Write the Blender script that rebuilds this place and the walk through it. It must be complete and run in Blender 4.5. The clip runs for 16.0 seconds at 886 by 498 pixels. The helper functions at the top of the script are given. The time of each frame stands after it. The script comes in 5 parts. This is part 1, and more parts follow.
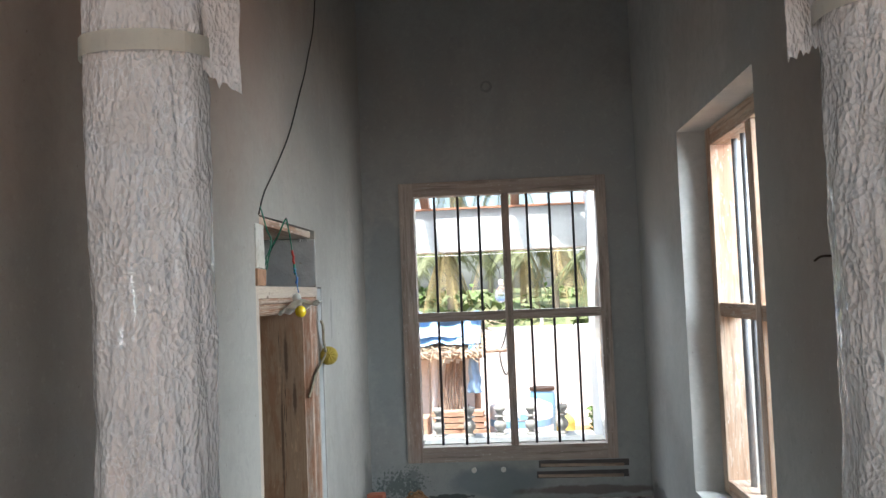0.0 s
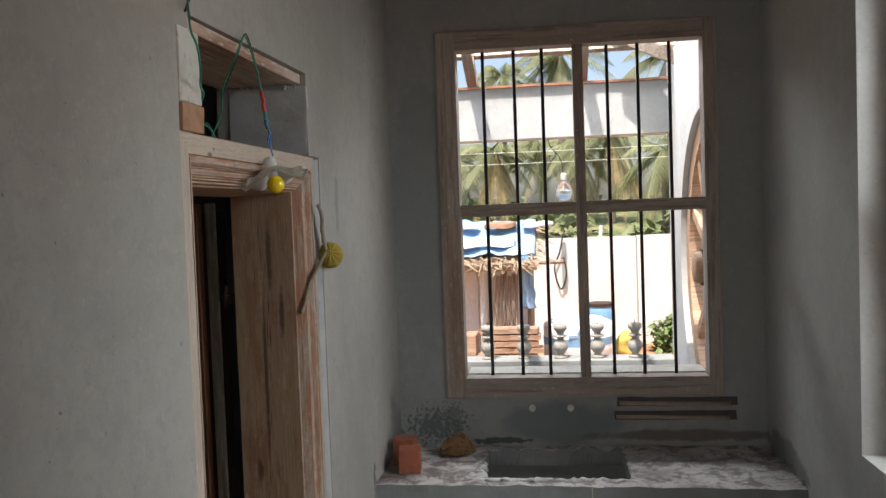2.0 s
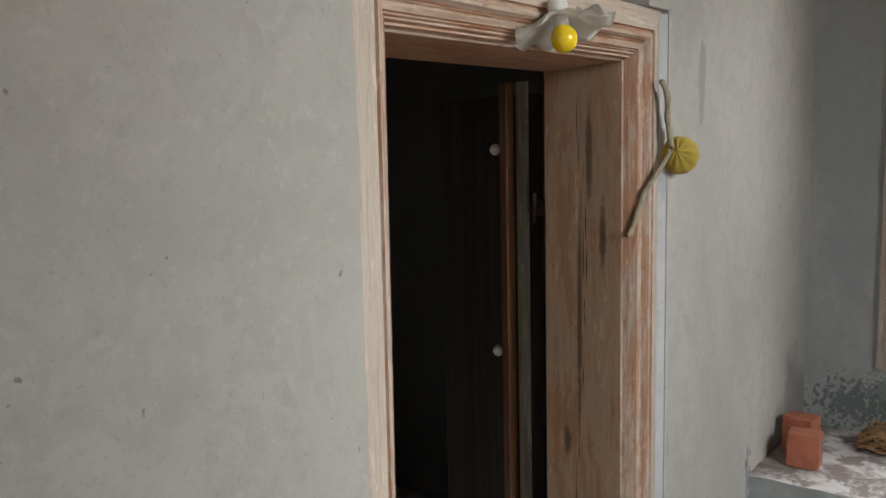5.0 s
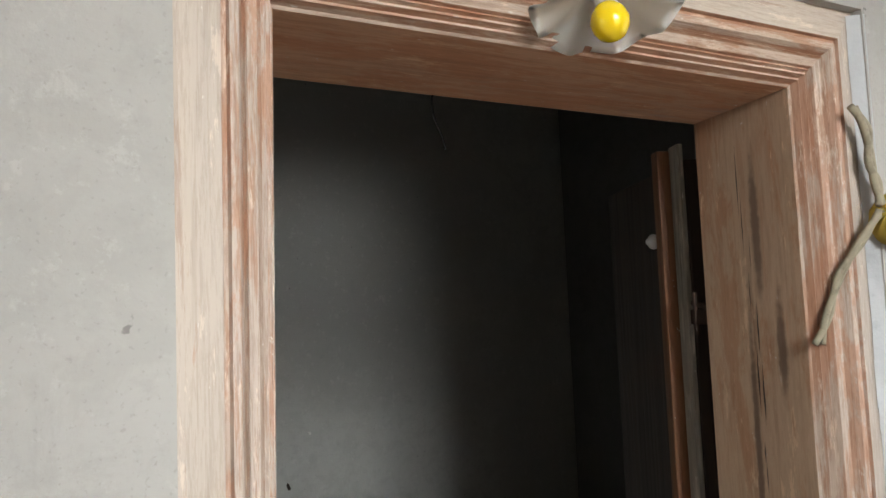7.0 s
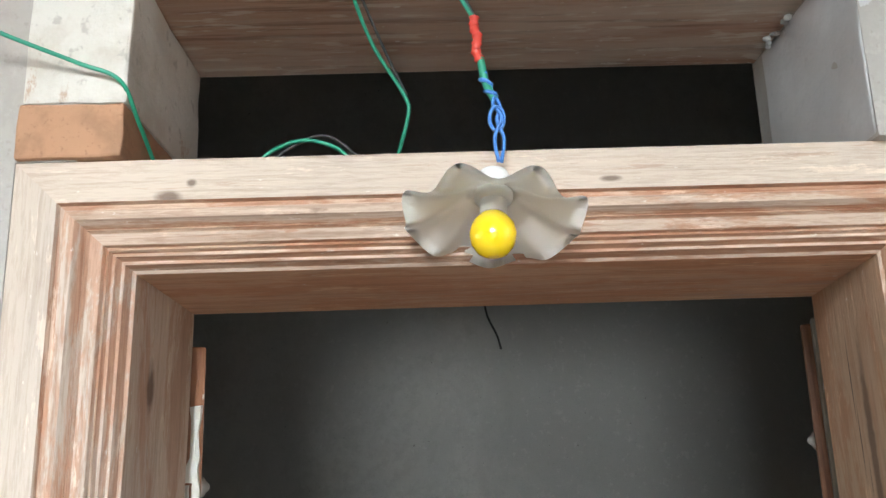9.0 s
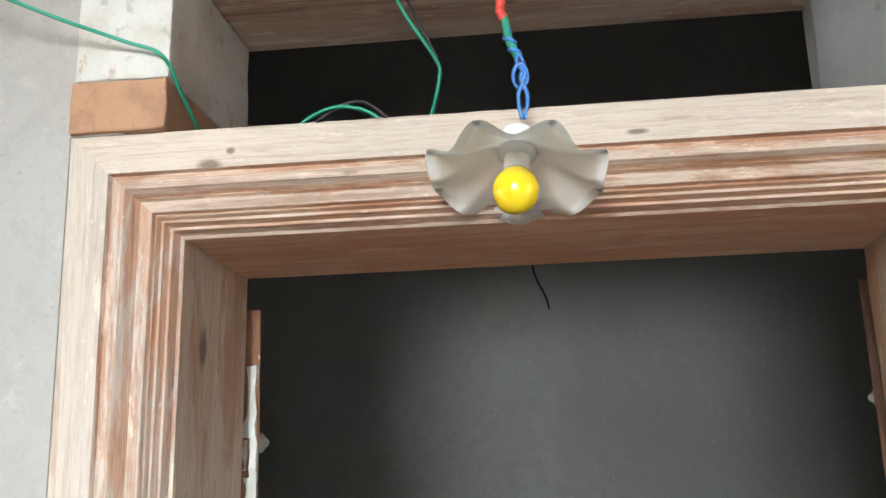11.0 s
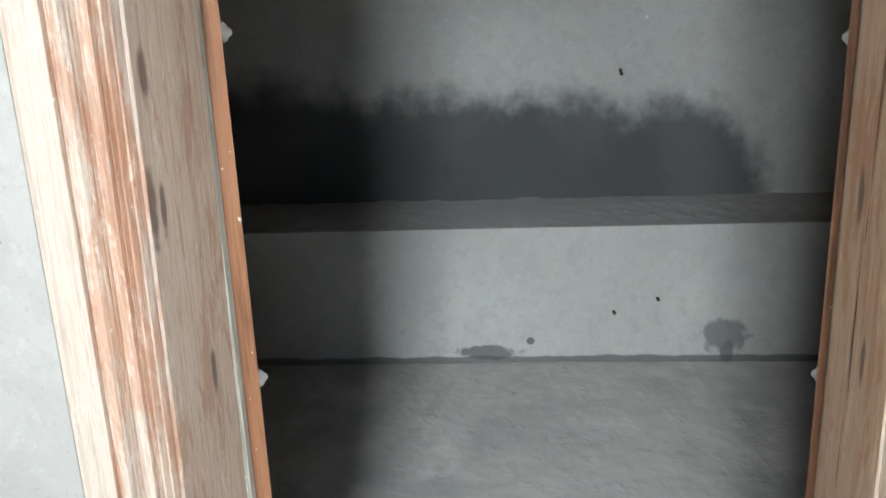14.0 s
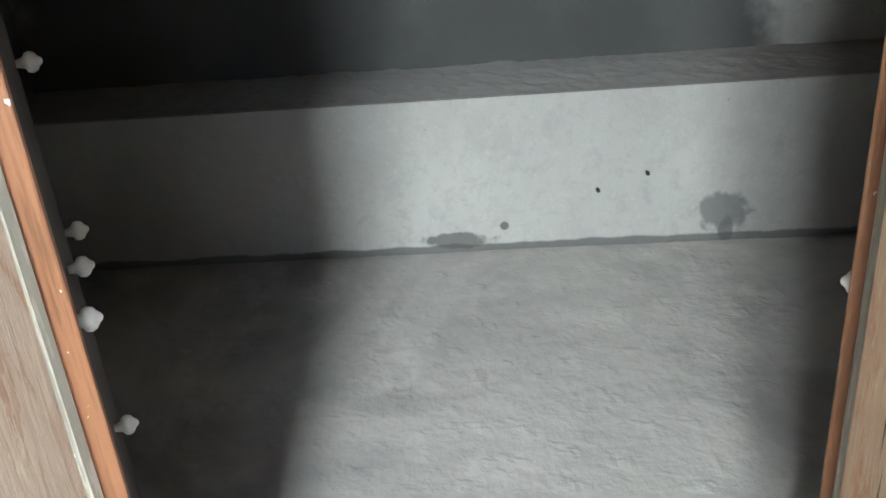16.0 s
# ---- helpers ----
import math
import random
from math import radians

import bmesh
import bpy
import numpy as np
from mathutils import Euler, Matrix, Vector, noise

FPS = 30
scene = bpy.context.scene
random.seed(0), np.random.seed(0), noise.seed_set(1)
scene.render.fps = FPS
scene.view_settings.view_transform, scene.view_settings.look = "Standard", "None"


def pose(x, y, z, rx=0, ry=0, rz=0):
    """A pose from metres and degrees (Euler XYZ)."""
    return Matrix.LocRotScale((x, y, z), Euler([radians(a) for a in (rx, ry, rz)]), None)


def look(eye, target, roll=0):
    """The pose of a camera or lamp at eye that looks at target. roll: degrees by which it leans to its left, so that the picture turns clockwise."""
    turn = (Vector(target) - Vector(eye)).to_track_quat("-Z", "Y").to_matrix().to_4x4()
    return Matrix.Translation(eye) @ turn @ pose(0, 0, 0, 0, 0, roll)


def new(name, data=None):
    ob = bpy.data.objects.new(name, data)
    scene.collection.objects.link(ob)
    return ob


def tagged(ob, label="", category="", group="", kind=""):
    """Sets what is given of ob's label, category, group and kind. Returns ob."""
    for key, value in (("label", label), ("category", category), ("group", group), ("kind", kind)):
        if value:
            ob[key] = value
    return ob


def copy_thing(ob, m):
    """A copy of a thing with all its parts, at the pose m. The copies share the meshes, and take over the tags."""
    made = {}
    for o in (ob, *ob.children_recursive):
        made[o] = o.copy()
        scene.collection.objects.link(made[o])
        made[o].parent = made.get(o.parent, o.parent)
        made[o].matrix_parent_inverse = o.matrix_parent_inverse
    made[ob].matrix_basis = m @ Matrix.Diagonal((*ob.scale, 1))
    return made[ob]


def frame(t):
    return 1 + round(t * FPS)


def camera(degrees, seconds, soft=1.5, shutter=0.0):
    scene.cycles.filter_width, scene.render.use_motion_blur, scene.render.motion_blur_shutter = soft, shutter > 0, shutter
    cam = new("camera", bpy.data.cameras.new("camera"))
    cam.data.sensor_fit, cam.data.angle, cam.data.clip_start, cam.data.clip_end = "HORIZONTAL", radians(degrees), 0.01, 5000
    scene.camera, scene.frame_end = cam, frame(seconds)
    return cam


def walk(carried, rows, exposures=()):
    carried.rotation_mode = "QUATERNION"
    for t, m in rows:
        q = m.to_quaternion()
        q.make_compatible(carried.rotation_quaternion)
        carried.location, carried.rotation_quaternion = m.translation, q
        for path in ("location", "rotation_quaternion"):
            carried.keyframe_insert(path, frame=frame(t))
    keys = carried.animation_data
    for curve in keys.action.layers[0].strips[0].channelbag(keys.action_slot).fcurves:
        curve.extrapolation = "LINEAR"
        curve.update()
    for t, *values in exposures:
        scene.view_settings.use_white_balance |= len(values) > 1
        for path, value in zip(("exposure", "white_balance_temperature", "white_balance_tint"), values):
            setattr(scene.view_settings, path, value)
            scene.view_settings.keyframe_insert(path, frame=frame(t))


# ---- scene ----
cam = camera(55.1, 16.0)
PATH = [
    (0, (-0.009, 0.044, 2.11), (-0.143, 2.037, 2.213), -2.3),
    (0.5, (-0.006, 0.179, 2.05), (-0.168, 2.172, 1.995), -2.1),
    (1, (-0.036, 0.524, 2.026), (-0.238, 2.51, 1.9), -3.9),
    (1.5, (-0.046, 0.917, 1.995), (-0.281, 2.9, 1.882), -2.8),
    (2, (-0.092, 1.197, 1.98), (-0.352, 3.178, 1.889), -2.1),
    (2.5, (-0.119, 1.421, 1.96), (-0.35, 3.401, 1.792), -2.5),
    (3, (-0.116, 1.669, 1.947), (-0.456, 3.618, 1.65), -2.0),
    (3.5, (-0.163, 1.848, 1.872), (-0.535, 3.762, 1.428), -5.1),
    (4, (-0.221, 1.964, 1.839), (-0.768, 3.807, 1.288), -5.8),
    (4.5, (-0.129, 1.981, 1.89), (-1.079, 3.699, 1.51), -3.8),
    (4.7, (-0.079, 1.984, 1.914), (-1.151, 3.643, 1.595), -2.7),
    (7, (-0.08, 2.655, 1.729), (-1.815, 3.632, 1.912), -2.3),
    (7.5, (-0.082, 2.832, 1.84), (-1.948, 3.429, 2.242), -3.4),
    (8, (-0.039, 3.019, 1.855), (-1.958, 3.355, 2.306), -3.0),
    (10.5, (-0.019, 3.276, 1.861), (-1.952, 3.111, 2.348), -1.1),
    (11, (-0.012, 3.279, 1.836), (-1.957, 3.096, 2.267), -1.8),
    (11.5, (0.003, 3.275, 1.782), (-1.954, 3.071, 2.14), -2.5),
    (12, (0.006, 3.273, 1.721), (-1.971, 3.069, 1.944), -2.8),
    (12.5, (-0.007, 3.264, 1.649), (-1.998, 3.081, 1.707), -3.1),
    (13, (-0.047, 3.219, 1.539), (-2.037, 3.09, 1.387), -2.8),
    (13.5, (-0.034, 3.256, 1.477), (-1.993, 3.106, 1.103), -2.1),
    (14, (-0.027, 3.279, 1.437), (-1.94, 3.135, 0.871), -2.3),
    (14.5, (-0.051, 3.275, 1.378), (-1.899, 3.138, 0.625), -2.3),
    (15, (-0.083, 3.315, 1.332), (-1.859, 3.166, 0.426), -3.6),
    (15.5, (-0.188, 3.358, 1.297), (-1.927, 3.201, 0.322), -3.9),
    (16, (-0.376, 3.369, 1.338), (-2.183, 3.219, 0.494), -4.8),
]
EXPOSURES = [(0.0, 2.7, 6150, 8), (0.5, 2.15, 6500, 10), (1.5, 1.9, 6800, 13), (3.5, 1.85, 6750, 13), (4.7, 2.45, 6900, 13), (7.0, 3.2, 6800, 13), (8.0, 3.6, 6600, 12),
             (11.0, 3.62, 6400, 10), (12.5, 3.75, 6500, 11), (14.5, 3.9, 6200, 9), (15.5, 3.85, 6250, 9), (16.0, 4.32, 6350, 9)]
walk(cam, [(t, look(eye, target, roll)) for t, eye, target, roll in PATH], EXPOSURES)

# ---- world and light ----
SUN_ELEVATION, SUN_FROM = radians(66), radians(200)   # the sun stands over the south-south-west
world = bpy.data.worlds.new("sky")
scene.world = world
world.use_nodes = True
sky = world.node_tree.nodes.new("ShaderNodeTexSky")
sky.sky_type, sky.sun_disc = "NISHITA", False
sky.sun_elevation, sky.sun_rotation, sky.dust_density = SUN_ELEVATION, SUN_FROM, 3.0
background = world.node_tree.nodes["Background"]
background.inputs["Strength"].default_value = 0.065
world.node_tree.links.new(sky.outputs["Color"], background.inputs["Color"])
sun = new("sun", bpy.data.lights.new("sun", "SUN"))
sun.data.energy, sun.data.angle, sun.data.color = 2.0, radians(0.6), (1.0, 0.95, 0.88)
sun_dir = Vector((math.sin(SUN_FROM) * math.cos(SUN_ELEVATION), math.cos(SUN_FROM) * math.cos(SUN_ELEVATION), math.sin(SUN_ELEVATION)))
sun.matrix_world = look(sun_dir * 30, (0, 0, 0))


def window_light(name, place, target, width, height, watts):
    """An area lamp in or outside an opening, standing in for the sky's light."""
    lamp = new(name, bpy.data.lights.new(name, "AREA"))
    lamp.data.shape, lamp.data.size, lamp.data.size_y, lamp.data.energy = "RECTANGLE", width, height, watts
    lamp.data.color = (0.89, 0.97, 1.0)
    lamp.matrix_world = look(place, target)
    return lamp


# two lamps added in assumed openings of the unseen hall
window_light("hall_side_daylight", (2.42, -0.9, 2.0), (-0.8, 1.7, 1.8), 2.0, 2.1, 0.9)
window_light("hall_daylight", (-0.75, -4.02, 2.28), (0.0, 1.5, 1.45), 1.7, 0.7, 5.5)
# added fill beyond the north window, set too high to be seen through it
window_light("north_window_fill", (0.03, 6.75, 3.50), (-0.2, 3.4, 1.2), 2.4, 0.5, 26)
east_daylight = window_light("east_window_daylight", (1.85, 2.93, 2.78), (-1.8, 3.18, 0.55), 0.65, 1.3, 13)
east_daylight.data.spread = radians(130)


# ---- materials ----
class Surface:
    """A node material that is put together layer by layer."""

    def __init__(self, name, colour, rough=0.8, metal=0.0, coat=0.0):
        self.m = bpy.data.materials.new(name)
        self.m.use_nodes = True
        self.nodes, self.links = self.m.node_tree.nodes, self.m.node_tree.links
        self.shader = self.nodes["Principled BSDF"]
        self.shader.inputs["Roughness"].default_value = rough
        self.shader.inputs["Metallic"].default_value = metal
        self.shader.inputs["Coat Weight"].default_value = coat
        self.place = self.nodes.new("ShaderNodeTexCoord").outputs["Object"]
        rgb = self.nodes.new("ShaderNodeRGB")
        rgb.outputs[0].default_value = (*colour, 1)
        self.colour = rgb.outputs[0]
        self.height = None
        self.links.new(self.colour, self.shader.inputs["Base Color"])

    def node(self, kind, **inputs):
        n = self.nodes.new(kind)
        for key, value in inputs.items():
            sock = n.inputs[key.replace("_", " ")]
            if isinstance(value, bpy.types.NodeSocket):
                self.links.new(value, sock)
            else:
                sock.default_value = value
        return n

    def stretched(self, scale):
        n = self.nodes.new("ShaderNodeMapping")
        self.links.new(self.place, n.inputs["Vector"])
        n.inputs["Scale"].default_value = scale
        return n.outputs[0]

    def noise(self, scale, detail=5.0, stretch=None, distortion=0.0, rough=0.55):
        n = self.node("ShaderNodeTexNoise", Scale=scale, Detail=detail, Distortion=distortion, Roughness=rough)
        self.links.new(self.stretched(stretch) if stretch else self.place, n.inputs["Vector"])
        return n.outputs["Fac"]

    def ramp(self, value, lo, hi, top=1.0):
        n = self.node("ShaderNodeMapRange", Value=value)
        n.inputs["From Min"].default_value, n.inputs["From Max"].default_value = lo, hi
        n.inputs["To Max"].default_value = top
        n.interpolation_type = "SMOOTHSTEP"
        return n.outputs[0]

    def math(self, op, a, b=0.0):
        n = self.nodes.new("ShaderNodeMath")
        n.operation = op
        for k, v in enumerate((a, b)):
            if isinstance(v, bpy.types.NodeSocket):
                self.links.new(v, n.inputs[k])
            else:
                n.inputs[k].default_value = v
        return n.outputs[0]

    def over(self, mask, colour, blend="MIX"):
        n = self.nodes.new("ShaderNodeMix")
        n.data_type, n.blend_type = "RGBA", blend
        self.links.new(mask, n.inputs[0])
        self.links.new(self.colour, n.inputs[6])
        if isinstance(colour, bpy.types.NodeSocket):
            self.links.new(colour, n.inputs[7])
        else:
            n.inputs[7].default_value = (*colour, 1)
        self.colour = n.outputs[2]
        self.links.new(self.colour, self.shader.inputs["Base Color"])
        return self

    def blot(self, scale, lo, hi, colour, top=1.0, **kw):
        return self.over(self.ramp(self.noise(scale, **kw), lo, hi, top), colour)

    def stain(self, centre, radii, colour, top=0.9, ragged=0.35, scale=5.0, soft=0.25):
        """A patch of another colour, damp and dirt among them, with an uneven edge, round a place on the surface."""
        shift = self.node("ShaderNodeVectorMath")
        shift.operation = "SUBTRACT"
        self.links.new(self.place, shift.inputs[0])
        shift.inputs[1].default_value = centre
        fit = self.node("ShaderNodeVectorMath")
        fit.operation = "DIVIDE"
        self.links.new(shift.outputs[0], fit.inputs[0])
        fit.inputs[1].default_value = radii
        span = self.node("ShaderNodeVectorMath")
        span.operation = "LENGTH"
        self.links.new(fit.outputs[0], span.inputs[0])
        wob = self.math("MULTIPLY", self.math("SUBTRACT", self.noise(scale, detail=6), 0.5), ragged * 4)
        edge = self.math("ADD", span.outputs["Value"], wob)
        return self.over(self.math("SUBTRACT", top, self.ramp(edge, 1.0 - soft, 1.0 + soft, top)), colour)

    def relief(self, value, strength=0.3, distance=0.004):
        n = self.node("ShaderNodeBump", Height=value, Strength=strength, Distance=distance)
        if self.height is not None:
            self.links.new(self.height, n.inputs["Normal"])
        self.height = n.outputs[0]
        self.links.new(self.height, self.shader.inputs["Normal"])
        return self

    def gloss(self, value, lo, hi):
        n = self.node("ShaderNodeMapRange", Value=value)
        n.inputs["To Min"].default_value, n.inputs["To Max"].default_value = lo, hi
        self.links.new(n.outputs[0], self.shader.inputs["Roughness"])
        return self

    def each(self, amount=0.25):
        """Lightens and darkens each piece a little."""
        info = self.nodes.new("ShaderNodeObjectInfo")
        value = self.math("ADD", self.math("MULTIPLY", info.outputs["Random"], 2 * amount), 1 - amount)
        hsv = self.node("ShaderNodeHueSaturation", Value=value)
        self.links.new(self.colour, hsv.inputs["Color"])
        self.colour = hsv.outputs[0]
        self.links.new(self.colour, self.shader.inputs["Base Color"])
        return self


def plaster(name, tone, stains=()):
    s = Surface(name, tone, 0.85)
    dark, pale = [c * 0.72 for c in tone], [min(0.85, c * 1.16) for c in tone]
    s.blot(0.9, 0.42, 0.68, dark, 0.55, detail=6, distortion=0.6)
    s.blot(2.3, 0.5, 0.75, pale, 0.7, detail=6, stretch=(1, 1, 0.35))
    s.blot(6.0, 0.6, 0.8, [c * 0.62 for c in tone], 0.35, detail=8, stretch=(1.4, 1.4, 0.5))
    s.blot(24, 0.5, 0.72, [c * 0.80 for c in tone], 0.6, detail=7, rough=0.7)
    s.blot(13, 0.47, 0.60, [c * 0.86 for c in tone], 0.55, detail=9, rough=0.72, distortion=0.5)
    s.blot(38, 0.56, 0.66, pale, 0.4, detail=6, rough=0.7)
    s.blot(3.4, 0.60, 0.70, [c * 0.66 for c in tone], 0.4, detail=10, rough=0.75)
    s.blot(170, 0.60, 0.74, [c * 0.6 for c in tone], 0.35, detail=2)
    s.blot(55, 0.735, 0.78, [c * 0.35 for c in tone], 0.7, detail=2)
    for st in stains:
        s.stain(*st[0], **st[1])
    s.relief(s.noise(140, detail=4), 0.25, 0.002)
    s.relief(s.noise(9, detail=5), 0.3, 0.006)
    return s.m


def timber(name, tone, pale, axis=2, lime=0.0, rough=0.7, knots=True, fine=1.0, flecks=False):
    """Worn wood with its grain along one axis."""
    long, broad = [1.0, 1.0, 1.0], [1.0, 1.0, 1.0]
    long[axis], broad[axis] = 0.045, 0.16
    long, broad = tuple(long), tuple(broad)
    s = Surface(name, tone, rough)
    s.blot(16 * fine, 0.40, 0.60, pale, 0.85, stretch=long, detail=8, rough=0.65)
    s.blot(75 * fine, 0.50, 0.62, [c * 0.50 for c in tone], 0.65, stretch=long, detail=6, rough=0.65)
    s.blot(6, 0.52, 0.68, [tone[0] * 0.85, tone[1] * 0.6, tone[2] * 0.5], 0.6, stretch=broad, detail=7)
    if lime:
        s.blot(9, 0.44, 0.60, (0.68, 0.62, 0.53), lime, stretch=broad, detail=9, rough=0.7)
        s.blot(85, 0.56, 0.64, (0.74, 0.69, 0.60), 0.8 * min(1, lime * 1.5), stretch=tuple(0.16 * (k == axis) + 1.0 * (k != axis) for k in range(3)), detail=4)
        s.blot(95, 0.68, 0.73, (0.76, 0.74, 0.68), 0.8, stretch=tuple(0.5 * v + 0.5 for v in broad), detail=3)
    if flecks:
        s.blot(75, 0.705, 0.725, (0.70, 0.66, 0.58), 0.9, stretch=[0.5 * v + 0.5 for v in broad], detail=3)
    if knots:
        s.blot(5.0, 0.70, 0.76, (0.10, 0.06, 0.04), 0.8, stretch=tuple(0.4 * v + 0.6 for v in broad), detail=4)
    s.relief(s.noise(60 * fine, stretch=long, detail=6), 0.6, 0.003)
    s.relief(s.noise(12, detail=4), 0.15, 0.003)
    return s.m


def plain(name, colour, rough=0.5, metal=0.0, spot=0.15, scale=14, coat=0.0):
    s = Surface(name, colour, rough, metal, coat)
    s.blot(scale, 0.45, 0.7, [c * (1 - 2 * spot) for c in colour], 0.8, detail=6)
    s.blot(scale * 7, 0.58, 0.72, [c * (1 - 3 * spot) for c in colour], 0.5)
    s.relief(s.noise(scale * 6), 0.12, 0.002)
    return s.m


DAMP_AND_DARK, MOULD, SOOT = (0.045, 0.047, 0.045), (0.03, 0.045, 0.042), (0.06, 0.058, 0.056)
WALL = (0.47, 0.47, 0.45)
M_WEST = plaster("lime_washed_plaster_west", (0.405, 0.385, 0.35), [
    (((-0.80, 4.75, 0.95), (0.4, 0.16, 0.22), (0.12, 0.12, 0.12)), dict(top=0.6, ragged=0.5)),
    (((-0.80, 3.95, 2.02), (0.4, 0.02, 0.10), (0.2, 0.2, 0.2)), dict(top=0.5, ragged=0.6, scale=14)),
    (((-0.80, 2.2, 1.3), (0.4, 0.10, 0.18), (0.30, 0.29, 0.27)), dict(top=0.35, ragged=0.7)),
    # broad soft brown tint, high on the wall towards the hall
    (((-0.80, 1.95, 3.6), (0.4, 1.3, 1.1), (0.40, 0.27, 0.21)), dict(top=0.75, ragged=0.3, scale=2, soft=0.6))])
M_EAST = plaster("lime_washed_plaster_east", WALL, [
    (((0.775, 4.6, 0.98), (0.4, 0.28, 0.06), (0.10, 0.10, 0.10)), dict(top=0.6, ragged=0.6, scale=9)),
    # soft brown tint, high on the wall towards the hall
    (((0.775, 2.0, 2.6), (0.4, 0.5, 0.9), (0.36, 0.28, 0.23)), dict(top=0.6, ragged=0.3, scale=2, soft=0.6))])
# base tone lowered, so some of the backlit wall's shade is in the colour
M_NORTH = plaster("lime_washed_plaster_north", (0.37, 0.385, 0.38), [
    (((-0.64, 4.87, 1.03), (0.10, 0.4, 0.055), (0.10, 0.13, 0.125)), dict(top=0.75, ragged=1.5, scale=75, soft=0.12)),
    (((-0.56, 4.87, 1.07), (0.05, 0.4, 0.05), (0.12, 0.15, 0.145)), dict(top=0.6, ragged=1.6, scale=85, soft=0.12)),
    (((-0.36, 4.87, 0.965), (0.13, 0.4, 0.014), MOULD), dict(top=0.8, ragged=0.7, scale=24, soft=0.15)),
    (((-0.10, 4.87, 1.04), (0.24, 0.4, 0.09), (0.17, 0.21, 0.23)), dict(top=0.7, ragged=0.3)),
    (((0.42, 4.87, 0.985), (0.36, 0.4, 0.025), (0.14, 0.10, 0.09)), dict(top=0.7, ragged=0.4, scale=9)),
    (((-0.66, 4.87, 2.0), (0.12, 0.4, 0.55), (0.25, 0.28, 0.29)), dict(top=0.5, ragged=0.6)),
    (((-0.53, 4.87, 0.31), (0.12, 0.4, 0.10), DAMP_AND_DARK), dict(top=0.75, ragged=0.35, scale=9, soft=0.10)),
    (((-0.37, 4.87, 0.325), (0.10, 0.4, 0.03), DAMP_AND_DARK), dict(top=0.7, ragged=0.35, scale=11, soft=0.12)),
    (((0.14, 4.87, 0.32), (0.25, 0.4, 0.30), DAMP_AND_DARK), dict(top=0.85, ragged=0.35, scale=7, soft=0.12)),
    # dark band along the foot of the wall
    (((0.0, 4.87, 0.15), (0.8, 0.4, 0.05), DAMP_AND_DARK), dict(top=0.7, ragged=0.5, scale=7))])
M_ROOM = plaster("cement_plaster_store_room", (0.52, 0.515, 0.48), [
    (((-3.2, 2.30, 0.69), (0.2, 0.75, 0.47), (0.085, 0.087, 0.085)), dict(top=0.93, ragged=0.11, scale=11, soft=0.20)),
    (((-3.2, 3.02, 0.69), (0.2, 0.62, 0.40), (0.085, 0.087, 0.085)), dict(top=0.93, ragged=0.11, scale=11, soft=0.20)),
    (((-3.2, 3.50, 0.69), (0.2, 0.42, 0.39), (0.085, 0.087, 0.085)), dict(top=0.93, ragged=0.11, scale=11, soft=0.20)),
    (((-3.2, 3.92, 0.69), (0.2, 0.33, 0.36), (0.085, 0.087, 0.085)), dict(top=0.93, ragged=0.11, scale=11, soft=0.20)),
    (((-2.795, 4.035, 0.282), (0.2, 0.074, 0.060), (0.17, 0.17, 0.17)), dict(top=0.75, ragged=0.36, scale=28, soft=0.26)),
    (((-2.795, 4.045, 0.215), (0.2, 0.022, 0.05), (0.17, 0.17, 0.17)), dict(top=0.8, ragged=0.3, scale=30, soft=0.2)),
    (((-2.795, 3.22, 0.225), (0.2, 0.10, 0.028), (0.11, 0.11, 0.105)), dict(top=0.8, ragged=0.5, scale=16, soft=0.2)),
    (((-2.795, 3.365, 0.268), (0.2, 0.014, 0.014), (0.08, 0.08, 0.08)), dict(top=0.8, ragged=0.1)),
    # dark line along the foot of the wall
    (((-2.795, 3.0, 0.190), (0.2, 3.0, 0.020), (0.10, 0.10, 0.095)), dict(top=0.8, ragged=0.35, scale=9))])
M_LEDGE = plaster("rough_cement_ledge", (0.37, 0.335, 0.305), [
    (((-3.0, 3.3, 0.69), (0.3, 0.9, 0.2), (0.42, 0.42, 0.41)), dict(top=0.5, ragged=0.9, scale=22))])


def cement(name, tone, chips=0.4):
    s = Surface(name, tone, 0.9)
    s.blot(1.6, 0.42, 0.66, [c * 0.6 for c in tone], 0.75, detail=7, distortion=0.8)
    s.blot(7, 0.48, 0.75, [min(0.75, c * 1.22) for c in tone], 0.7, detail=8)
    s.blot(38, 0.60, 0.76, [c * 0.55 for c in tone], 0.35, detail=7)
    s.relief(s.noise(16, detail=8), 0.5, 0.012 * chips * 2)
    s.relief(s.noise(120, detail=3), 0.3, 0.002)
    return s.m


M_FLOOR = cement("dusty_cement_floor", (0.50, 0.475, 0.44), 0.6)
M_KFLOOR = cement("dirty_kitchen_floor", (0.42, 0.395, 0.365), 0.5)
M_SLAB = cement("cement_slab_edge", (0.30, 0.315, 0.31), 0.4)
M_SLABTOP = Surface("plaster_spattered_slab_top", (0.27, 0.22, 0.205), 0.9)
M_SLABTOP.blot(12, 0.42, 0.55, (0.66, 0.63, 0.61), 0.95, detail=12, distortion=0.25, rough=0.72)
M_SLABTOP.blot(3, 0.5, 0.66, (0.17, 0.12, 0.11), 0.7, detail=7)
M_SLABTOP.blot(45, 0.6, 0.7, (0.12, 0.10, 0.095), 0.6)
M_SLABTOP.relief(M_SLABTOP.noise(22, detail=8), 0.6, 0.012)
M_SLABTOP = M_SLABTOP.m
M_CHEEK = cement("pale_cement_cheek", (0.50, 0.51, 0.51), 0.3)
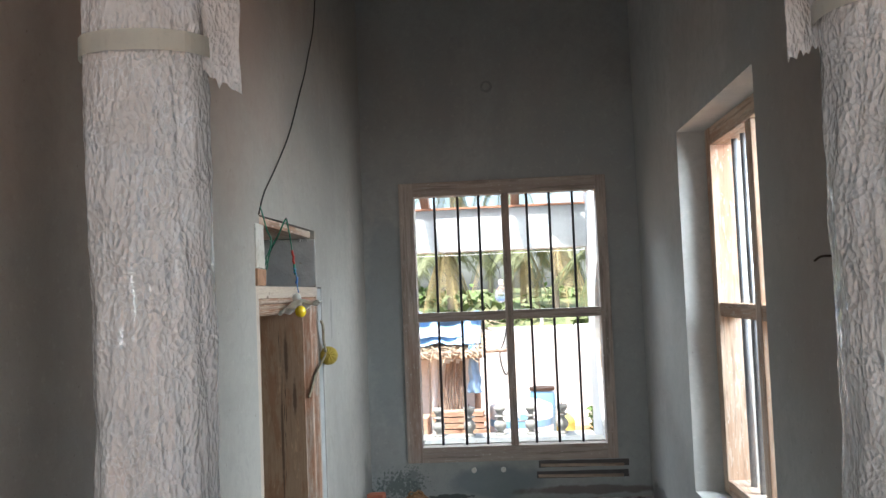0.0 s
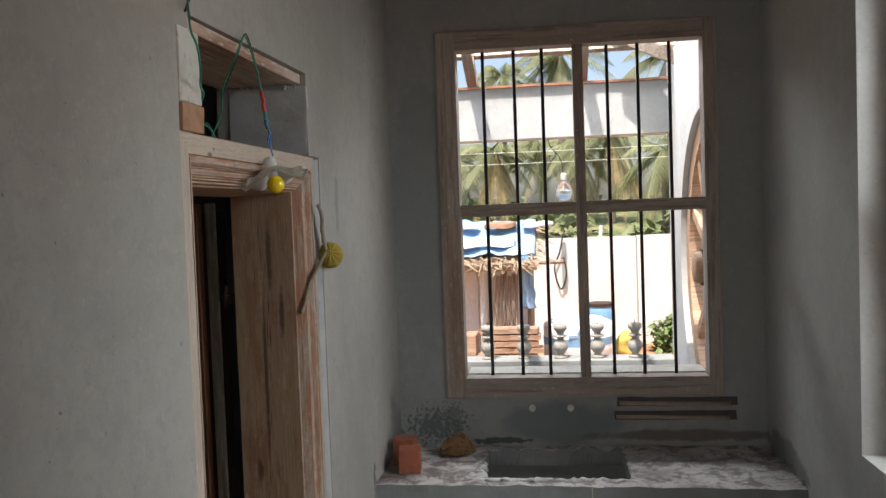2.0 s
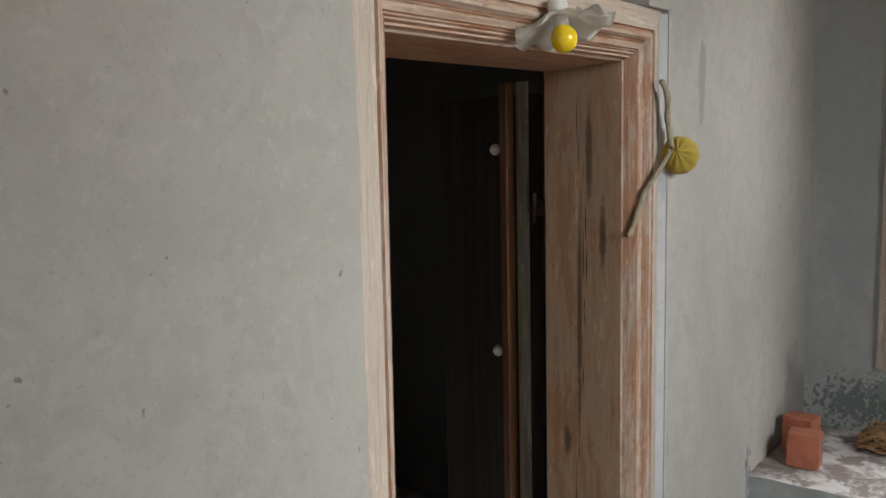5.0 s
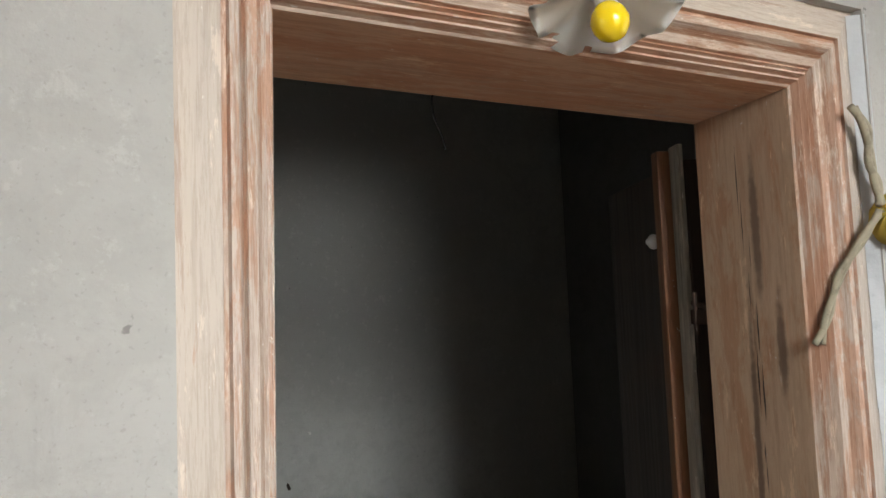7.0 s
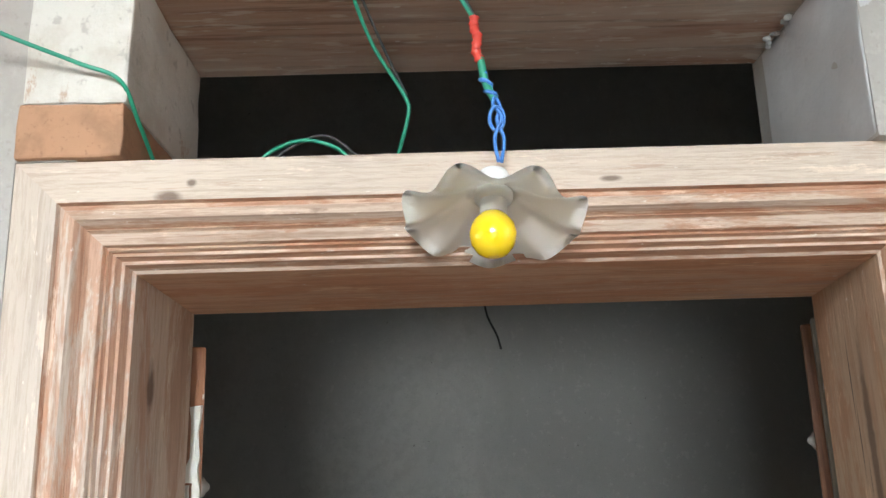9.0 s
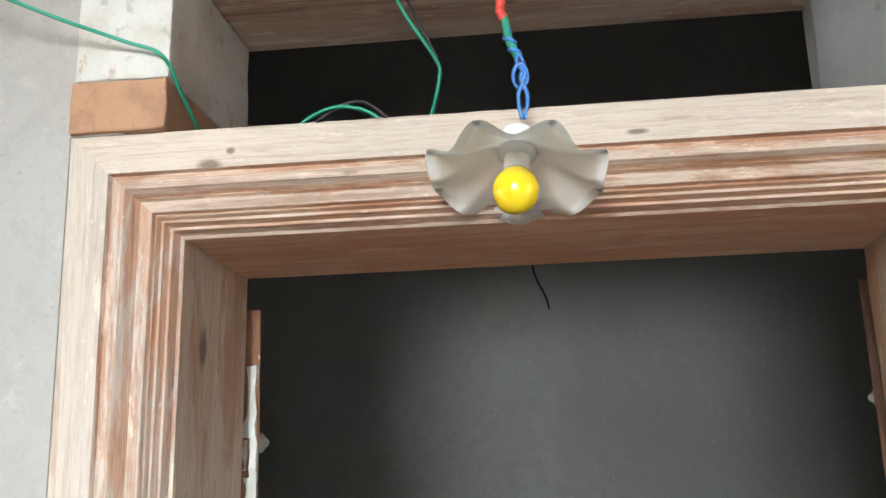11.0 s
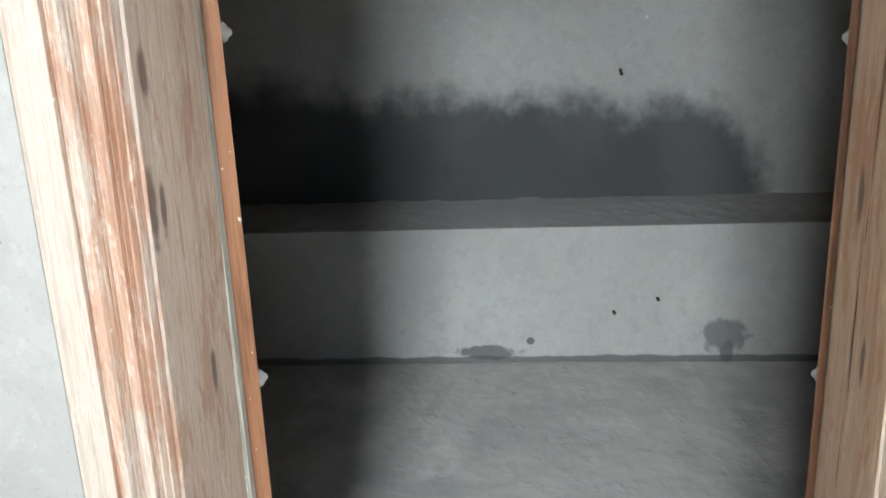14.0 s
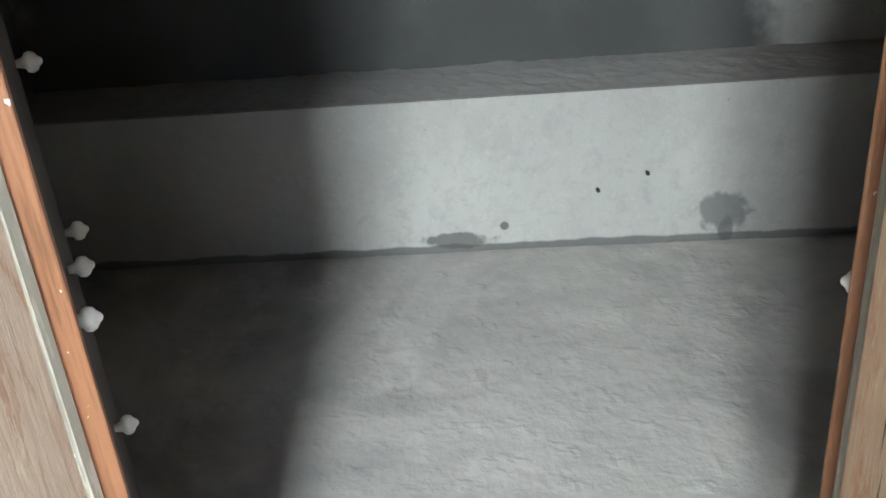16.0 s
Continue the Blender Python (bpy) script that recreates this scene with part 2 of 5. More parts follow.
M_BROKEN = cement("broken_white_mortar", (0.76, 0.75, 0.73), 0.8)
# shade put into the tone, for the store room's sides and the counter pier
M_DIM = plaster("shade_toned_cement_plaster", (0.20, 0.195, 0.185))
M_CEIL = plaster("ceiling_plaster", (0.42, 0.41, 0.39))
M_WHITE = plaster("white_washed_wall", (0.74, 0.73, 0.69))
M_VERANDA = plaster("pale_blue_grey_render", (0.58, 0.60, 0.60))



def limewashed(name, axis, wood, lime, bare, grain=1.0, knots=()):
    """Old timber under worn limewash: fine grain, scraped streaks of bare wood, spatter."""
    long, broad, thin, patch, flake = ([1.0] * 3 for _ in range(5))
    patch[axis], flake[axis] = 0.22, 0.4
    long[axis], broad[axis], thin[axis] = 0.03, 0.13, 0.075
    s = Surface(name, lime, 0.75)
    s.blot(190, 0.48, 0.62, [c * 0.80 for c in lime], 0.5 * grain, stretch=long, detail=5, rough=0.7)
    s.blot(5, 0.46, 0.66, (lime[0] * 0.86, lime[1] * 0.88, lime[2] * 0.92), 0.8, stretch=broad, detail=8)
    s.blot(15, 0.60 - bare, 0.67 - bare, wood, 0.70, stretch=patch, detail=12, rough=0.76, distortion=0.4)
    s.blot(46, 0.585 - 0.4 * bare, 0.625 - 0.4 * bare, [c * 0.86 for c in wood], 0.65 * grain, stretch=thin, detail=9, rough=0.72)
    s.blot(36, 0.575, 0.625, [min(0.74, c * 1.3) for c in lime], 0.75, stretch=patch, detail=10, rough=0.75)
    s.blot(120, 0.56, 0.64, [c * 0.5 for c in wood], 0.35 * grain, stretch=long, detail=4)
    s.blot(8, 0.64, 0.73, (0.30, 0.285, 0.26), 0.5, stretch=broad, detail=9, rough=0.7)
    s.blot(100, 0.655, 0.70, (0.74, 0.70, 0.63), 0.75, stretch=flake, detail=6, rough=0.7)
    s.blot(240, 0.47, 0.60, [c * 0.55 for c in wood], 0.35 * grain, stretch=[0.10 * (k == axis) + 1.0 * (k != axis) for k in range(3)], detail=6, rough=0.75)
    s.blot(4.2, 0.72, 0.76, (0.10, 0.06, 0.045), 0.85, stretch=[0.35 * v + 0.65 for v in broad], detail=5)
    s.blot(26, 0.70, 0.74, (0.20, 0.12, 0.085), 0.7, stretch=patch, detail=6)
    for centre, radii in knots:
        s.stain(centre, radii, (0.11, 0.065, 0.045), top=0.8, ragged=0.3, scale=45, soft=0.45)
    s.relief(s.noise(130, stretch=long, detail=6, rough=0.7), 0.55, 0.003)
    s.relief(s.noise(30, stretch=broad, detail=7), 0.3, 0.003)
    return s.m


KNOTS = [((-0.877, 2.908, 1.373), (0.010, 0.05, 0.026)), ((-0.889, 2.908, 1.676), (0.009, 0.05, 0.018)), ((-0.912, 2.908, 1.943), (0.010, 0.05, 0.024)),
         ((-0.862, 2.905, 1.235), (0.010, 0.05, 0.040)), ((-0.888, 2.908, 1.228), (0.007, 0.05, 0.030)), ((-0.98, 2.908, 0.99), (0.008, 0.05, 0.030))]
STREAKS = [((-0.932, 3.68, 1.86), (0.008, 0.05, 0.10)), ((-0.898, 3.68, 1.684), (0.008, 0.05, 0.07)), ((-0.957, 3.68, 1.50), (0.006, 0.05, 0.22)),
           ((-0.99, 3.68, 1.20), (0.009, 0.05, 0.03)), ((-0.93, 3.68, 1.02), (0.007, 0.05, 0.025))]
M_FRAME_V = limewashed("scraped_red_timber_upright", 2, (0.43, 0.205, 0.115), (0.52, 0.40, 0.31), 0.13)
M_LIMED_V = limewashed("limed_door_timber_upright", 2, (0.46, 0.235, 0.14), (0.56, 0.455, 0.365), 0.115)
M_REVEAL = limewashed("limed_reveal_timber_upright", 2, (0.47, 0.26, 0.155), (0.64, 0.49, 0.37), 0.10, 0.6, KNOTS)
M_BAND_V = limewashed("limed_outer_band_upright", 2, (0.44, 0.26, 0.17), (0.54, 0.455, 0.37), -0.015, 0.6)
M_BAND_H = limewashed("limed_outer_band_level", 1, (0.46, 0.27, 0.175), (0.56, 0.465, 0.375), -0.015, 0.6, [((-0.80, 2.963, 2.118), (0.05, 0.012, 0.006)), ((-0.80, 2.985, 2.132), (0.05, 0.005, 0.004)), ((-0.80, 3.40, 2.125), (0.05, 0.010, 0.003))])
M_REVEAL_RED = limewashed("red_reveal_timber_upright", 2, (0.42, 0.215, 0.115), (0.54, 0.37, 0.24), 0.10, 0.5, STREAKS)
M_LIMED_H = limewashed("limed_door_timber_level", 1, (0.44, 0.22, 0.125), (0.56, 0.43, 0.335), 0.085)
M_FRAME_H = limewashed("scraped_red_timber_level", 1, (0.40, 0.18, 0.095), (0.54, 0.385, 0.28), 0.155)
M_UNDER = limewashed("bare_soffit_timber", 1, (0.54, 0.235, 0.115), (0.62, 0.36, 0.22), 0.12, 0.6)
M_LEAF = timber("reddish_door_leaf_edge", (0.29, 0.125, 0.06), (0.36, 0.17, 0.085), 2, 0.0, 0.55, flecks=True)
# dark wood taken down to near black, with the doorway's shade in the colour
M_LEAFDARK = timber("shade_dark_door_leaf", (0.045, 0.03, 0.022), (0.075, 0.05, 0.035), 2, 0.0, 0.6)
M_LEAFGREY = timber("limed_leaf_edge", (0.36, 0.34, 0.27), (0.50, 0.48, 0.40), 2, 0.5)
M_PUTTY = cement("white_putty", (0.66, 0.64, 0.57), 0.3)
M_STUD = plain("white_painted_stud", (0.74, 0.72, 0.67), 0.4, spot=0.08)
M_WIN_V = timber("grey_brown_window_timber_upright", (0.35, 0.285, 0.245), (0.44, 0.375, 0.33), 2, 0.15, knots=False)
M_WIN_H = timber("grey_brown_window_timber_level", (0.35, 0.285, 0.245), (0.44, 0.375, 0.33), 0, 0.15, knots=False)
M_EWIN_V = timber("peach_window_timber_upright", (0.47, 0.30, 0.20), (0.62, 0.46, 0.34), 2, 0.3)
M_EWIN_H = timber("peach_window_timber_level", (0.47, 0.30, 0.20), (0.62, 0.46, 0.34), 1, 0.3)
M_BAR = plain("dark_iron_bar", (0.045, 0.04, 0.042), 0.55, 0.4)
M_PIPE = plain("grey_steel_pipe", (0.34, 0.35, 0.37), 0.45, 0.5)
M_CARVED = plain("lime_coated_carving", (0.42, 0.385, 0.335), 0.8, spot=0.18, scale=20)
M_BOARD = timber("old_lintel_board", (0.46, 0.275, 0.185), (0.62, 0.46, 0.35), 1, 0.55)
M_CLAY = plain("terracotta_block", (0.42, 0.23, 0.135), 0.9, spot=0.16, scale=30)
M_REDBRICK = plain("fired_red_brick", (0.36, 0.115, 0.065), 0.85, spot=0.12, scale=22)
lime_coat = Surface("peeling_lime", (0.63, 0.60, 0.54), 0.85)
lime_coat.blot(7, 0.48, 0.66, (0.50, 0.45, 0.38), 0.8, detail=9, rough=0.7)
lime_coat.blot(12, 0.58, 0.64, (0.42, 0.27, 0.17), 0.75, detail=10, rough=0.75, stretch=(1.0, 1.0, 0.5))
lime_coat.blot(50, 0.60, 0.68, (0.36, 0.33, 0.29), 0.6, detail=6)
lime_coat.relief(lime_coat.noise(24, detail=9, rough=0.7), 0.6, 0.008)
M_LIME = lime_coat.m
shade_glass = Surface("milky_white_shade", (0.93, 0.92, 0.88), 0.3)
shade_glass.blot(9, 0.45, 0.7, (0.90, 0.885, 0.83), 0.8, detail=6)
glow_through = shade_glass.node("ShaderNodeBsdfTranslucent", Color=(0.95, 0.93, 0.86, 1))
milky = shade_glass.node("ShaderNodeMixShader", Fac=0.42)
shade_glass.links.new(shade_glass.shader.outputs[0], milky.inputs[1])
shade_glass.links.new(glow_through.outputs[0], milky.inputs[2])
shade_glass.links.new(milky.outputs[0], shade_glass.nodes["Material Output"].inputs["Surface"])
M_SHADE = shade_glass.m
M_HOLDER = plain("white_bakelite", (0.78, 0.77, 0.73), 0.35, spot=0.05)
M_BULB = plain("yellow_lacquered_bulb", (0.86, 0.60, 0.01), 0.16, spot=0.02, coat=0.6)
M_GREEN, M_RED, M_BLUE = (plain(n + "_cable_sheath", c, 0.4, spot=0.06) for n, c in (("green", (0.02, 0.27, 0.16)), ("red", (0.62, 0.06, 0.04)), ("blue", (0.07, 0.23, 0.60))))
M_BLACKWIRE = plain("dark_cable_sheath", (0.03, 0.03, 0.03), 0.5)
M_CLOTH = plain("mustard_cloth", (0.42, 0.31, 0.05), 0.9, spot=0.15, scale=25)
M_ROPE = plain("twisted_cotton_rope", (0.30, 0.26, 0.18), 0.9, spot=0.2, scale=40)
M_COIR = plain("brown_coir_fibre", (0.30, 0.17, 0.08), 0.95, spot=0.2, scale=40)
M_PAPER = plain("crumpled_brown_paper", (0.52, 0.37, 0.22), 0.8, spot=0.12, scale=18)
M_PVC = plain("grey_pvc", (0.42, 0.45, 0.47), 0.4, spot=0.06)
M_STONE = plain("broken_cement_lump", (0.40, 0.39, 0.37), 0.9, spot=0.15)
M_GROOVE_SHADE = plain("groove_shade", (0.11, 0.10, 0.098), 0.9)
M_TRAP = plain("dusty_brown_pipe", (0.46, 0.35, 0.27), 0.6, spot=0.1, scale=30)
M_NAIL = plain("rusted_iron", (0.09, 0.06, 0.045), 0.7, 0.6)

# Bubble wrap: clear crinkled film over rows of air bubbles.
wrap = Surface("bubble_wrap", (0.84, 0.84, 0.85), 0.12)
bend = wrap.node("ShaderNodeTexNoise", Scale=9.0, Detail=3.0)
wrap.links.new(wrap.place, bend.inputs["Vector"])
mixv = wrap.node("ShaderNodeVectorMath")
mixv.operation = "MULTIPLY_ADD"
wrap.links.new(bend.outputs["Color"], mixv.inputs[0])
mixv.inputs[1].default_value = (0.03, 0.03, 0.05)
wrap.links.new(wrap.stretched((1.0, 1.0, 0.6)), mixv.inputs[2])
facet = wrap.node("ShaderNodeTexVoronoi", Scale=135.0, Randomness=1.0)
crease = wrap.node("ShaderNodeTexVoronoi", Scale=105.0, Randomness=1.0)
crease.feature = "DISTANCE_TO_EDGE"
for tex in (facet, crease):
    wrap.links.new(mixv.outputs[0], tex.inputs["Vector"])
wrap.blot(3.5, 0.40, 0.64, (0.74, 0.70, 0.685), 0.8, detail=5)
wrap.blot(7, 0.52, 0.72, (0.78, 0.80, 0.84), 0.8, detail=7, distortion=0.8)
# near-white lines along the creases: highlights painted into the film's colour
wrap.over(wrap.math("MULTIPLY", wrap.math("SUBTRACT", 1.0, wrap.ramp(crease.outputs["Distance"], 0.01, 0.09)), wrap.ramp(wrap.noise(8, detail=3), 0.44, 0.58, 0.85)), (0.92, 0.94, 0.97))
wrap.blot(60, 0.64, 0.74, (0.50, 0.48, 0.48), 0.4, detail=4, stretch=(1.0, 1.0, 0.6))
wrap.relief(facet.outputs["Distance"], 1.0, 0.006)
wrap.gloss(wrap.noise(20, detail=4), 0.04, 0.34)
wrap.relief(wrap.noise(100, detail=6, distortion=0.3, stretch=(1.0, 1.0, 0.55)), 0.9, 0.004)
wrap.relief(wrap.noise(14, detail=4), 0.5, 0.008)
wrap.shader.inputs["Alpha"].default_value = 0.9
wrap.shader.inputs["Coat Weight"].default_value = 0.8
M_WRAP = wrap.m
M_TAPE = plain("pale_packing_tape", (0.88, 0.86, 0.78), 0.3, spot=0.05)

# outdoors
M_SOIL = cement("red_soil", (0.42, 0.215, 0.11), 0.5)
M_THATCH = plain("dry_palm_thatch", (0.42, 0.33, 0.23), 0.95, spot=0.2, scale=20)
M_TARP = plain("blue_tarpaulin", (0.32, 0.52, 0.74), 0.5, spot=0.12, scale=7)
M_TARPW = plain("pale_tarpaulin", (0.62, 0.66, 0.72), 0.5, spot=0.12, scale=7)
M_TANK = plain("white_tank_plastic", (0.78, 0.80, 0.82), 0.4, spot=0.04)
M_BARREL = plain("blue_barrel_plastic", (0.20, 0.40, 0.62), 0.4, spot=0.06)
M_PLANK = timber("weathered_plank", (0.30, 0.18, 0.11), (0.44, 0.30, 0.20), 0, 0.2)
M_POLE = timber("weathered_pole", (0.24, 0.16, 0.11), (0.38, 0.28, 0.20), 2, 0.1)
M_ROOFBEAM = timber("roof_timber", (0.30, 0.23, 0.18), (0.42, 0.34, 0.27), 1, 0.1)
M_TILERED = plain("clay_tile_edge", (0.42, 0.20, 0.12), 0.85)
M_WHEEL = timber("oiled_wheel_timber", (0.50, 0.31, 0.19), (0.62, 0.43, 0.29), 2, 0.1)
M_BALUSTER = plain("grey_cement_casting", (0.36, 0.35, 0.32), 0.9, spot=0.12, scale=20)
M_TRUNK = plain("palm_bark", (0.22, 0.18, 0.14), 0.9, spot=0.2, scale=9)
M_FROND = plain("palm_leaflet", (0.17, 0.19, 0.085), 0.6, spot=0.2, scale=5)
M_DRYFROND = plain("dry_palm_leaflet", (0.40, 0.31, 0.15), 0.8, spot=0.2, scale=5)
M_LEAFGREEN = plain("broad_green_leaf", (0.12, 0.19, 0.05), 0.55, spot=0.2, scale=6)
M_SCRUB = plain("scrub_leaf", (0.16, 0.19, 0.08), 0.7, spot=0.2, scale=3)
grass = Surface("dry_green_grass", (0.16, 0.20, 0.08), 0.9)
grass.blot(0.5, 0.42, 0.62, (0.25, 0.22, 0.11), 0.8, detail=8)
grass.blot(4, 0.48, 0.66, (0.09, 0.14, 0.045), 0.8, detail=9, stretch=(1, 0.3, 1))
grass.relief(grass.noise(9, detail=8), 0.8, 0.08)
M_GRASS = grass.m
M_GLASS = plain("clear_bulb_glass", (0.75, 0.78, 0.78), 0.1)
glass_shader = M_GLASS.node_tree.nodes["Principled BSDF"]
glass_shader.inputs["Transmission Weight"].default_value, glass_shader.inputs["Roughness"].default_value = 0.9, 0.05
M_SACK = plain("yellow_sack", (0.55, 0.42, 0.10), 0.8)


# ---- mesh helpers ----
def part(name, bm, material, parent=None, label="", smooth=False):
    """Links a bmesh as one mesh object, under a thing where one is given."""
    mesh = bpy.data.meshes.new(name)
    bmesh.ops.recalc_face_normals(bm, faces=bm.faces)
    bm.to_mesh(mesh)
    bm.free()
    if smooth:
        for p in mesh.polygons:
            p.use_smooth = True
    for m in material if isinstance(material, (list, tuple)) else (material,):
        mesh.materials.append(m)
    ob = new(name, mesh)
    if parent:
        ob.parent = parent
    if label:
        ob["label"] = label
    return ob


def thing(name, label, category, m=None, group="", kind=""):
    ob = tagged(new(name), label, category, group, kind)
    ob.empty_display_size = 0.05
    if m is not None:
        ob.matrix_basis = m
    return ob


def box(x0, x1, y0, y1, z0, z1, bevel=0.0, bm=None):
    own = bmesh.new()
    bmesh.ops.create_cube(own, size=1)
    for v in own.verts:
        v.co = Vector(((x0 + x1) / 2 + v.co.x * (x1 - x0), (y0 + y1) / 2 + v.co.y * (y1 - y0), (z0 + z1) / 2 + v.co.z * (z1 - z0)))
    if bevel:
        bmesh.ops.bevel(own, geom=own.edges[:], offset=bevel, segments=2, affect="EDGES", profile=0.6)
    return own if bm is None else join(bm, own)


def join(bm, other):
    mesh = bpy.data.meshes.new("scratch")
    other.to_mesh(mesh)
    other.free()
    bm.from_mesh(mesh)
    bpy.data.meshes.remove(mesh)
    return bm


def solid(xs, ys, zs, full):
    """A body of grid cells: the skin of those for which full(x, y, z) holds at the middle."""
    bm = bmesh.new()
    made = {}

    def vert(*p):
        if p not in made:
            made[p] = bm.verts.new(p)
        return made[p]

    def cell(i, j, k):
        if not (0 <= i < len(xs) - 1 and 0 <= j < len(ys) - 1 and 0 <= k < len(zs) - 1):
            return False
        return full((xs[i] + xs[i + 1]) / 2, (ys[j] + ys[j + 1]) / 2, (zs[k] + zs[k + 1]) / 2)

    for i in range(len(xs) - 1):
        for j in range(len(ys) - 1):
            for k in range(len(zs) - 1):
                if not cell(i, j, k):
                    continue
                x, y, z = (xs[i], xs[i + 1]), (ys[j], ys[j + 1]), (zs[k], zs[k + 1])
                for d in (0, 1):
                    s = 2 * d - 1
                    if not cell(i + s, j, k):
                        bm.faces.new([vert(x[d], y[a], z[b]) for a, b in ((0, 0), (1, 0), (1, 1), (0, 1))])
                    if not cell(i, j + s, k):
                        bm.faces.new([vert(x[a], y[d], z[b]) for a, b in ((0, 0), (1, 0), (1, 1), (0, 1))])
                    if not cell(i, j, k + s):
                        bm.faces.new([vert(x[a], y[b], z[d]) for a, b in ((0, 0), (1, 0), (1, 1), (0, 1))])
    return bm


def within(v, lo, hi):
    return lo < v < hi


def tube(points, radius, sides=8, bm=None, caps=True):
    """A round bar or cable along points; radius is one number or one for each point."""
    bm = bm or bmesh.new()
    points = [Vector(p) for p in points]
    rings = []
    side = None
    for i, p in enumerate(points):
        way = (points[min(i + 1, len(points) - 1)] - points[max(i - 1, 0)]).normalized()
        side = way.orthogonal().normalized() if side is None else (side - way * side.dot(way)).normalized()
        other = way.cross(side)
        r = radius[i] if isinstance(radius, (list, tuple)) else radius
        rings.append([bm.verts.new(p + r * (math.cos(a) * side + math.sin(a) * other)) for a in (2 * math.pi * k / sides for k in range(sides))])
    for a, b in zip(rings, rings[1:]):
        for k in range(sides):
            bm.faces.new((a[k], a[(k + 1) % sides], b[(k + 1) % sides], b[k]))
    if caps:
        bm.faces.new(rings[0])
        bm.faces.new(rings[-1])
    return bm


def curve_points(knots, steps=8):
    """A smooth line through knots."""
    k = [Vector(p) for p in knots]
    k = [2 * k[0] - k[1]] + k + [2 * k[-1] - k[-2]]
    out = []
    for i in range(1, len(k) - 2):
        for s in range(steps):
            t = s / steps
            out.append(0.5 * (2 * k[i] + (k[i + 1] - k[i - 1]) * t + (2 * k[i - 1] - 5 * k[i] + 4 * k[i + 1] - k[i + 2]) * t * t + (3 * k[i] - k[i - 1] - 3 * k[i + 1] + k[i + 2]) * t ** 3))
    return out + [k[-2]]


def lathe(profile, sides=24, bm=None, centre=(0, 0, 0)):
    """Turns (radius, height) pairs round the upright axis."""
    bm = bm or bmesh.new()
    c = Vector(centre)
    rings = [[bm.verts.new(c + Vector((r * math.cos(a), r * math.sin(a), z))) for a in (2 * math.pi * k / sides for k in range(sides))] for r, z in profile]
    for a, b in zip(rings, rings[1:]):
        for k in range(sides):
            bm.faces.new((a[k], a[(k + 1) % sides], b[(k + 1) % sides], b[k]))
    bm.faces.new(rings[0])
    bm.faces.new(rings[-1])
    return bm


def rough(bm, amount, scale=6.0, cuts=0):
    """Subdivides and unsettles a shape, for worn or broken things."""
    if cuts:
        bmesh.ops.subdivide_edges(bm, edges=bm.edges[:], cuts=cuts, use_grid_fill=True)
    for v in bm.verts:
        v.co += amount * noise.noise_vector(v.co * scale)
    return bm


def leaves(count, place, size, rng, droop=0.3):
    """Many small folded leaves; place(rng) gives where each one grows."""
    verts, faces = [], []
    for _ in range(count):
        p, s = Vector(place(rng)), size * rng.uniform(0.6, 1.4)
        a, b = rng.uniform(0, 2 * math.pi), rng.uniform(-0.9, 0.9)
        way = Vector((math.cos(a) * math.cos(b), math.sin(a) * math.cos(b), math.sin(b) - droop)).normalized()
        side = way.cross(Vector((0, 0, 1))).normalized() * s * 0.32
        n = len(verts)
        verts += [p, p + way * s * 0.5 + side, p + way * s - Vector((0, 0, droop * s * 0.4)), p + way * s * 0.5 - side]
        faces.append((n, n + 1, n + 2, n + 3))
    mesh = bpy.data.meshes.new("leaves")
    mesh.from_pydata(verts, [], faces)
    bm = bmesh.new()
    bm.from_mesh(mesh)
    bpy.data.meshes.remove(mesh)
    return bm


def structure(name, bm, material, label, category):
    return tagged(part(name, bm, material), label, category, kind="structure")


# ---- the plan ----
WX, EX, NY = -0.80, 0.775, 4.873          # the kitchen's west, east and north faces
FLOOR, TOP = 0.13, 4.30                    # kitchen floor and ceiling
DOOR = (2.81, 3.765, 2.157)                # outer edges of the door frame and its top
VENT = (2.87, 3.665, 2.40)                 # opening over the door
BACK = -1.086                              # far face of the door wall
RECESS = -0.022                            # the door and its surroundings sit back this far from the nominal wall face
REAR = BACK - RECESS
EWIN = (2.645, 3.765, 1.225, 2.765)        # recess of the east window
NWIN = (-0.52, 0.57, 1.215, 2.69)          # hole in the north wall behind its frame
SOUTH = 1.05                               # where kitchen and hall meet

# ---- walls, floors, ceilings ----


def west(y):
    """The west wall's face: it runs slightly out of square."""
    return -0.79 - 0.0155 * (NY - y)


west_bm = solid([BACK, WX], [SOUTH, DOOR[0], VENT[0], VENT[1], DOOR[1], 5.08], [-0.4, DOOR[2], VENT[2], TOP],
          lambda x, y, z: not (within(y, DOOR[0], DOOR[1]) and z < DOOR[2]) and not (within(y, VENT[0], VENT[1]) and within(z, DOOR[2], VENT[2])))
for v in west_bm.verts:
    if v.co.x > -0.9:
        v.co.x = west(v.co.y)
structure("wall_west", west_bm, M_WEST, "grey lime-washed plaster wall with a timber doorway", "wall")
structure("wall_east", solid([EX, 1.10], [SOUTH, EWIN[0], EWIN[1], 5.08], [-0.4, EWIN[2], EWIN[3], TOP],
          lambda x, y, z: not (within(y, EWIN[0], EWIN[1]) and within(z, EWIN[2], EWIN[3]))),
          M_EAST, "grey lime-washed plaster wall with a deep window recess", "wall")
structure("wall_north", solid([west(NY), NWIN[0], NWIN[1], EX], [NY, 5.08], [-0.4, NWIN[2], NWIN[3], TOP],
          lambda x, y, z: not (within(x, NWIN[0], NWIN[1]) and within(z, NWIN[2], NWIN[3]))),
          M_NORTH, "grey plaster wall toned down for its backlit side, with mould and a barred window", "wall")
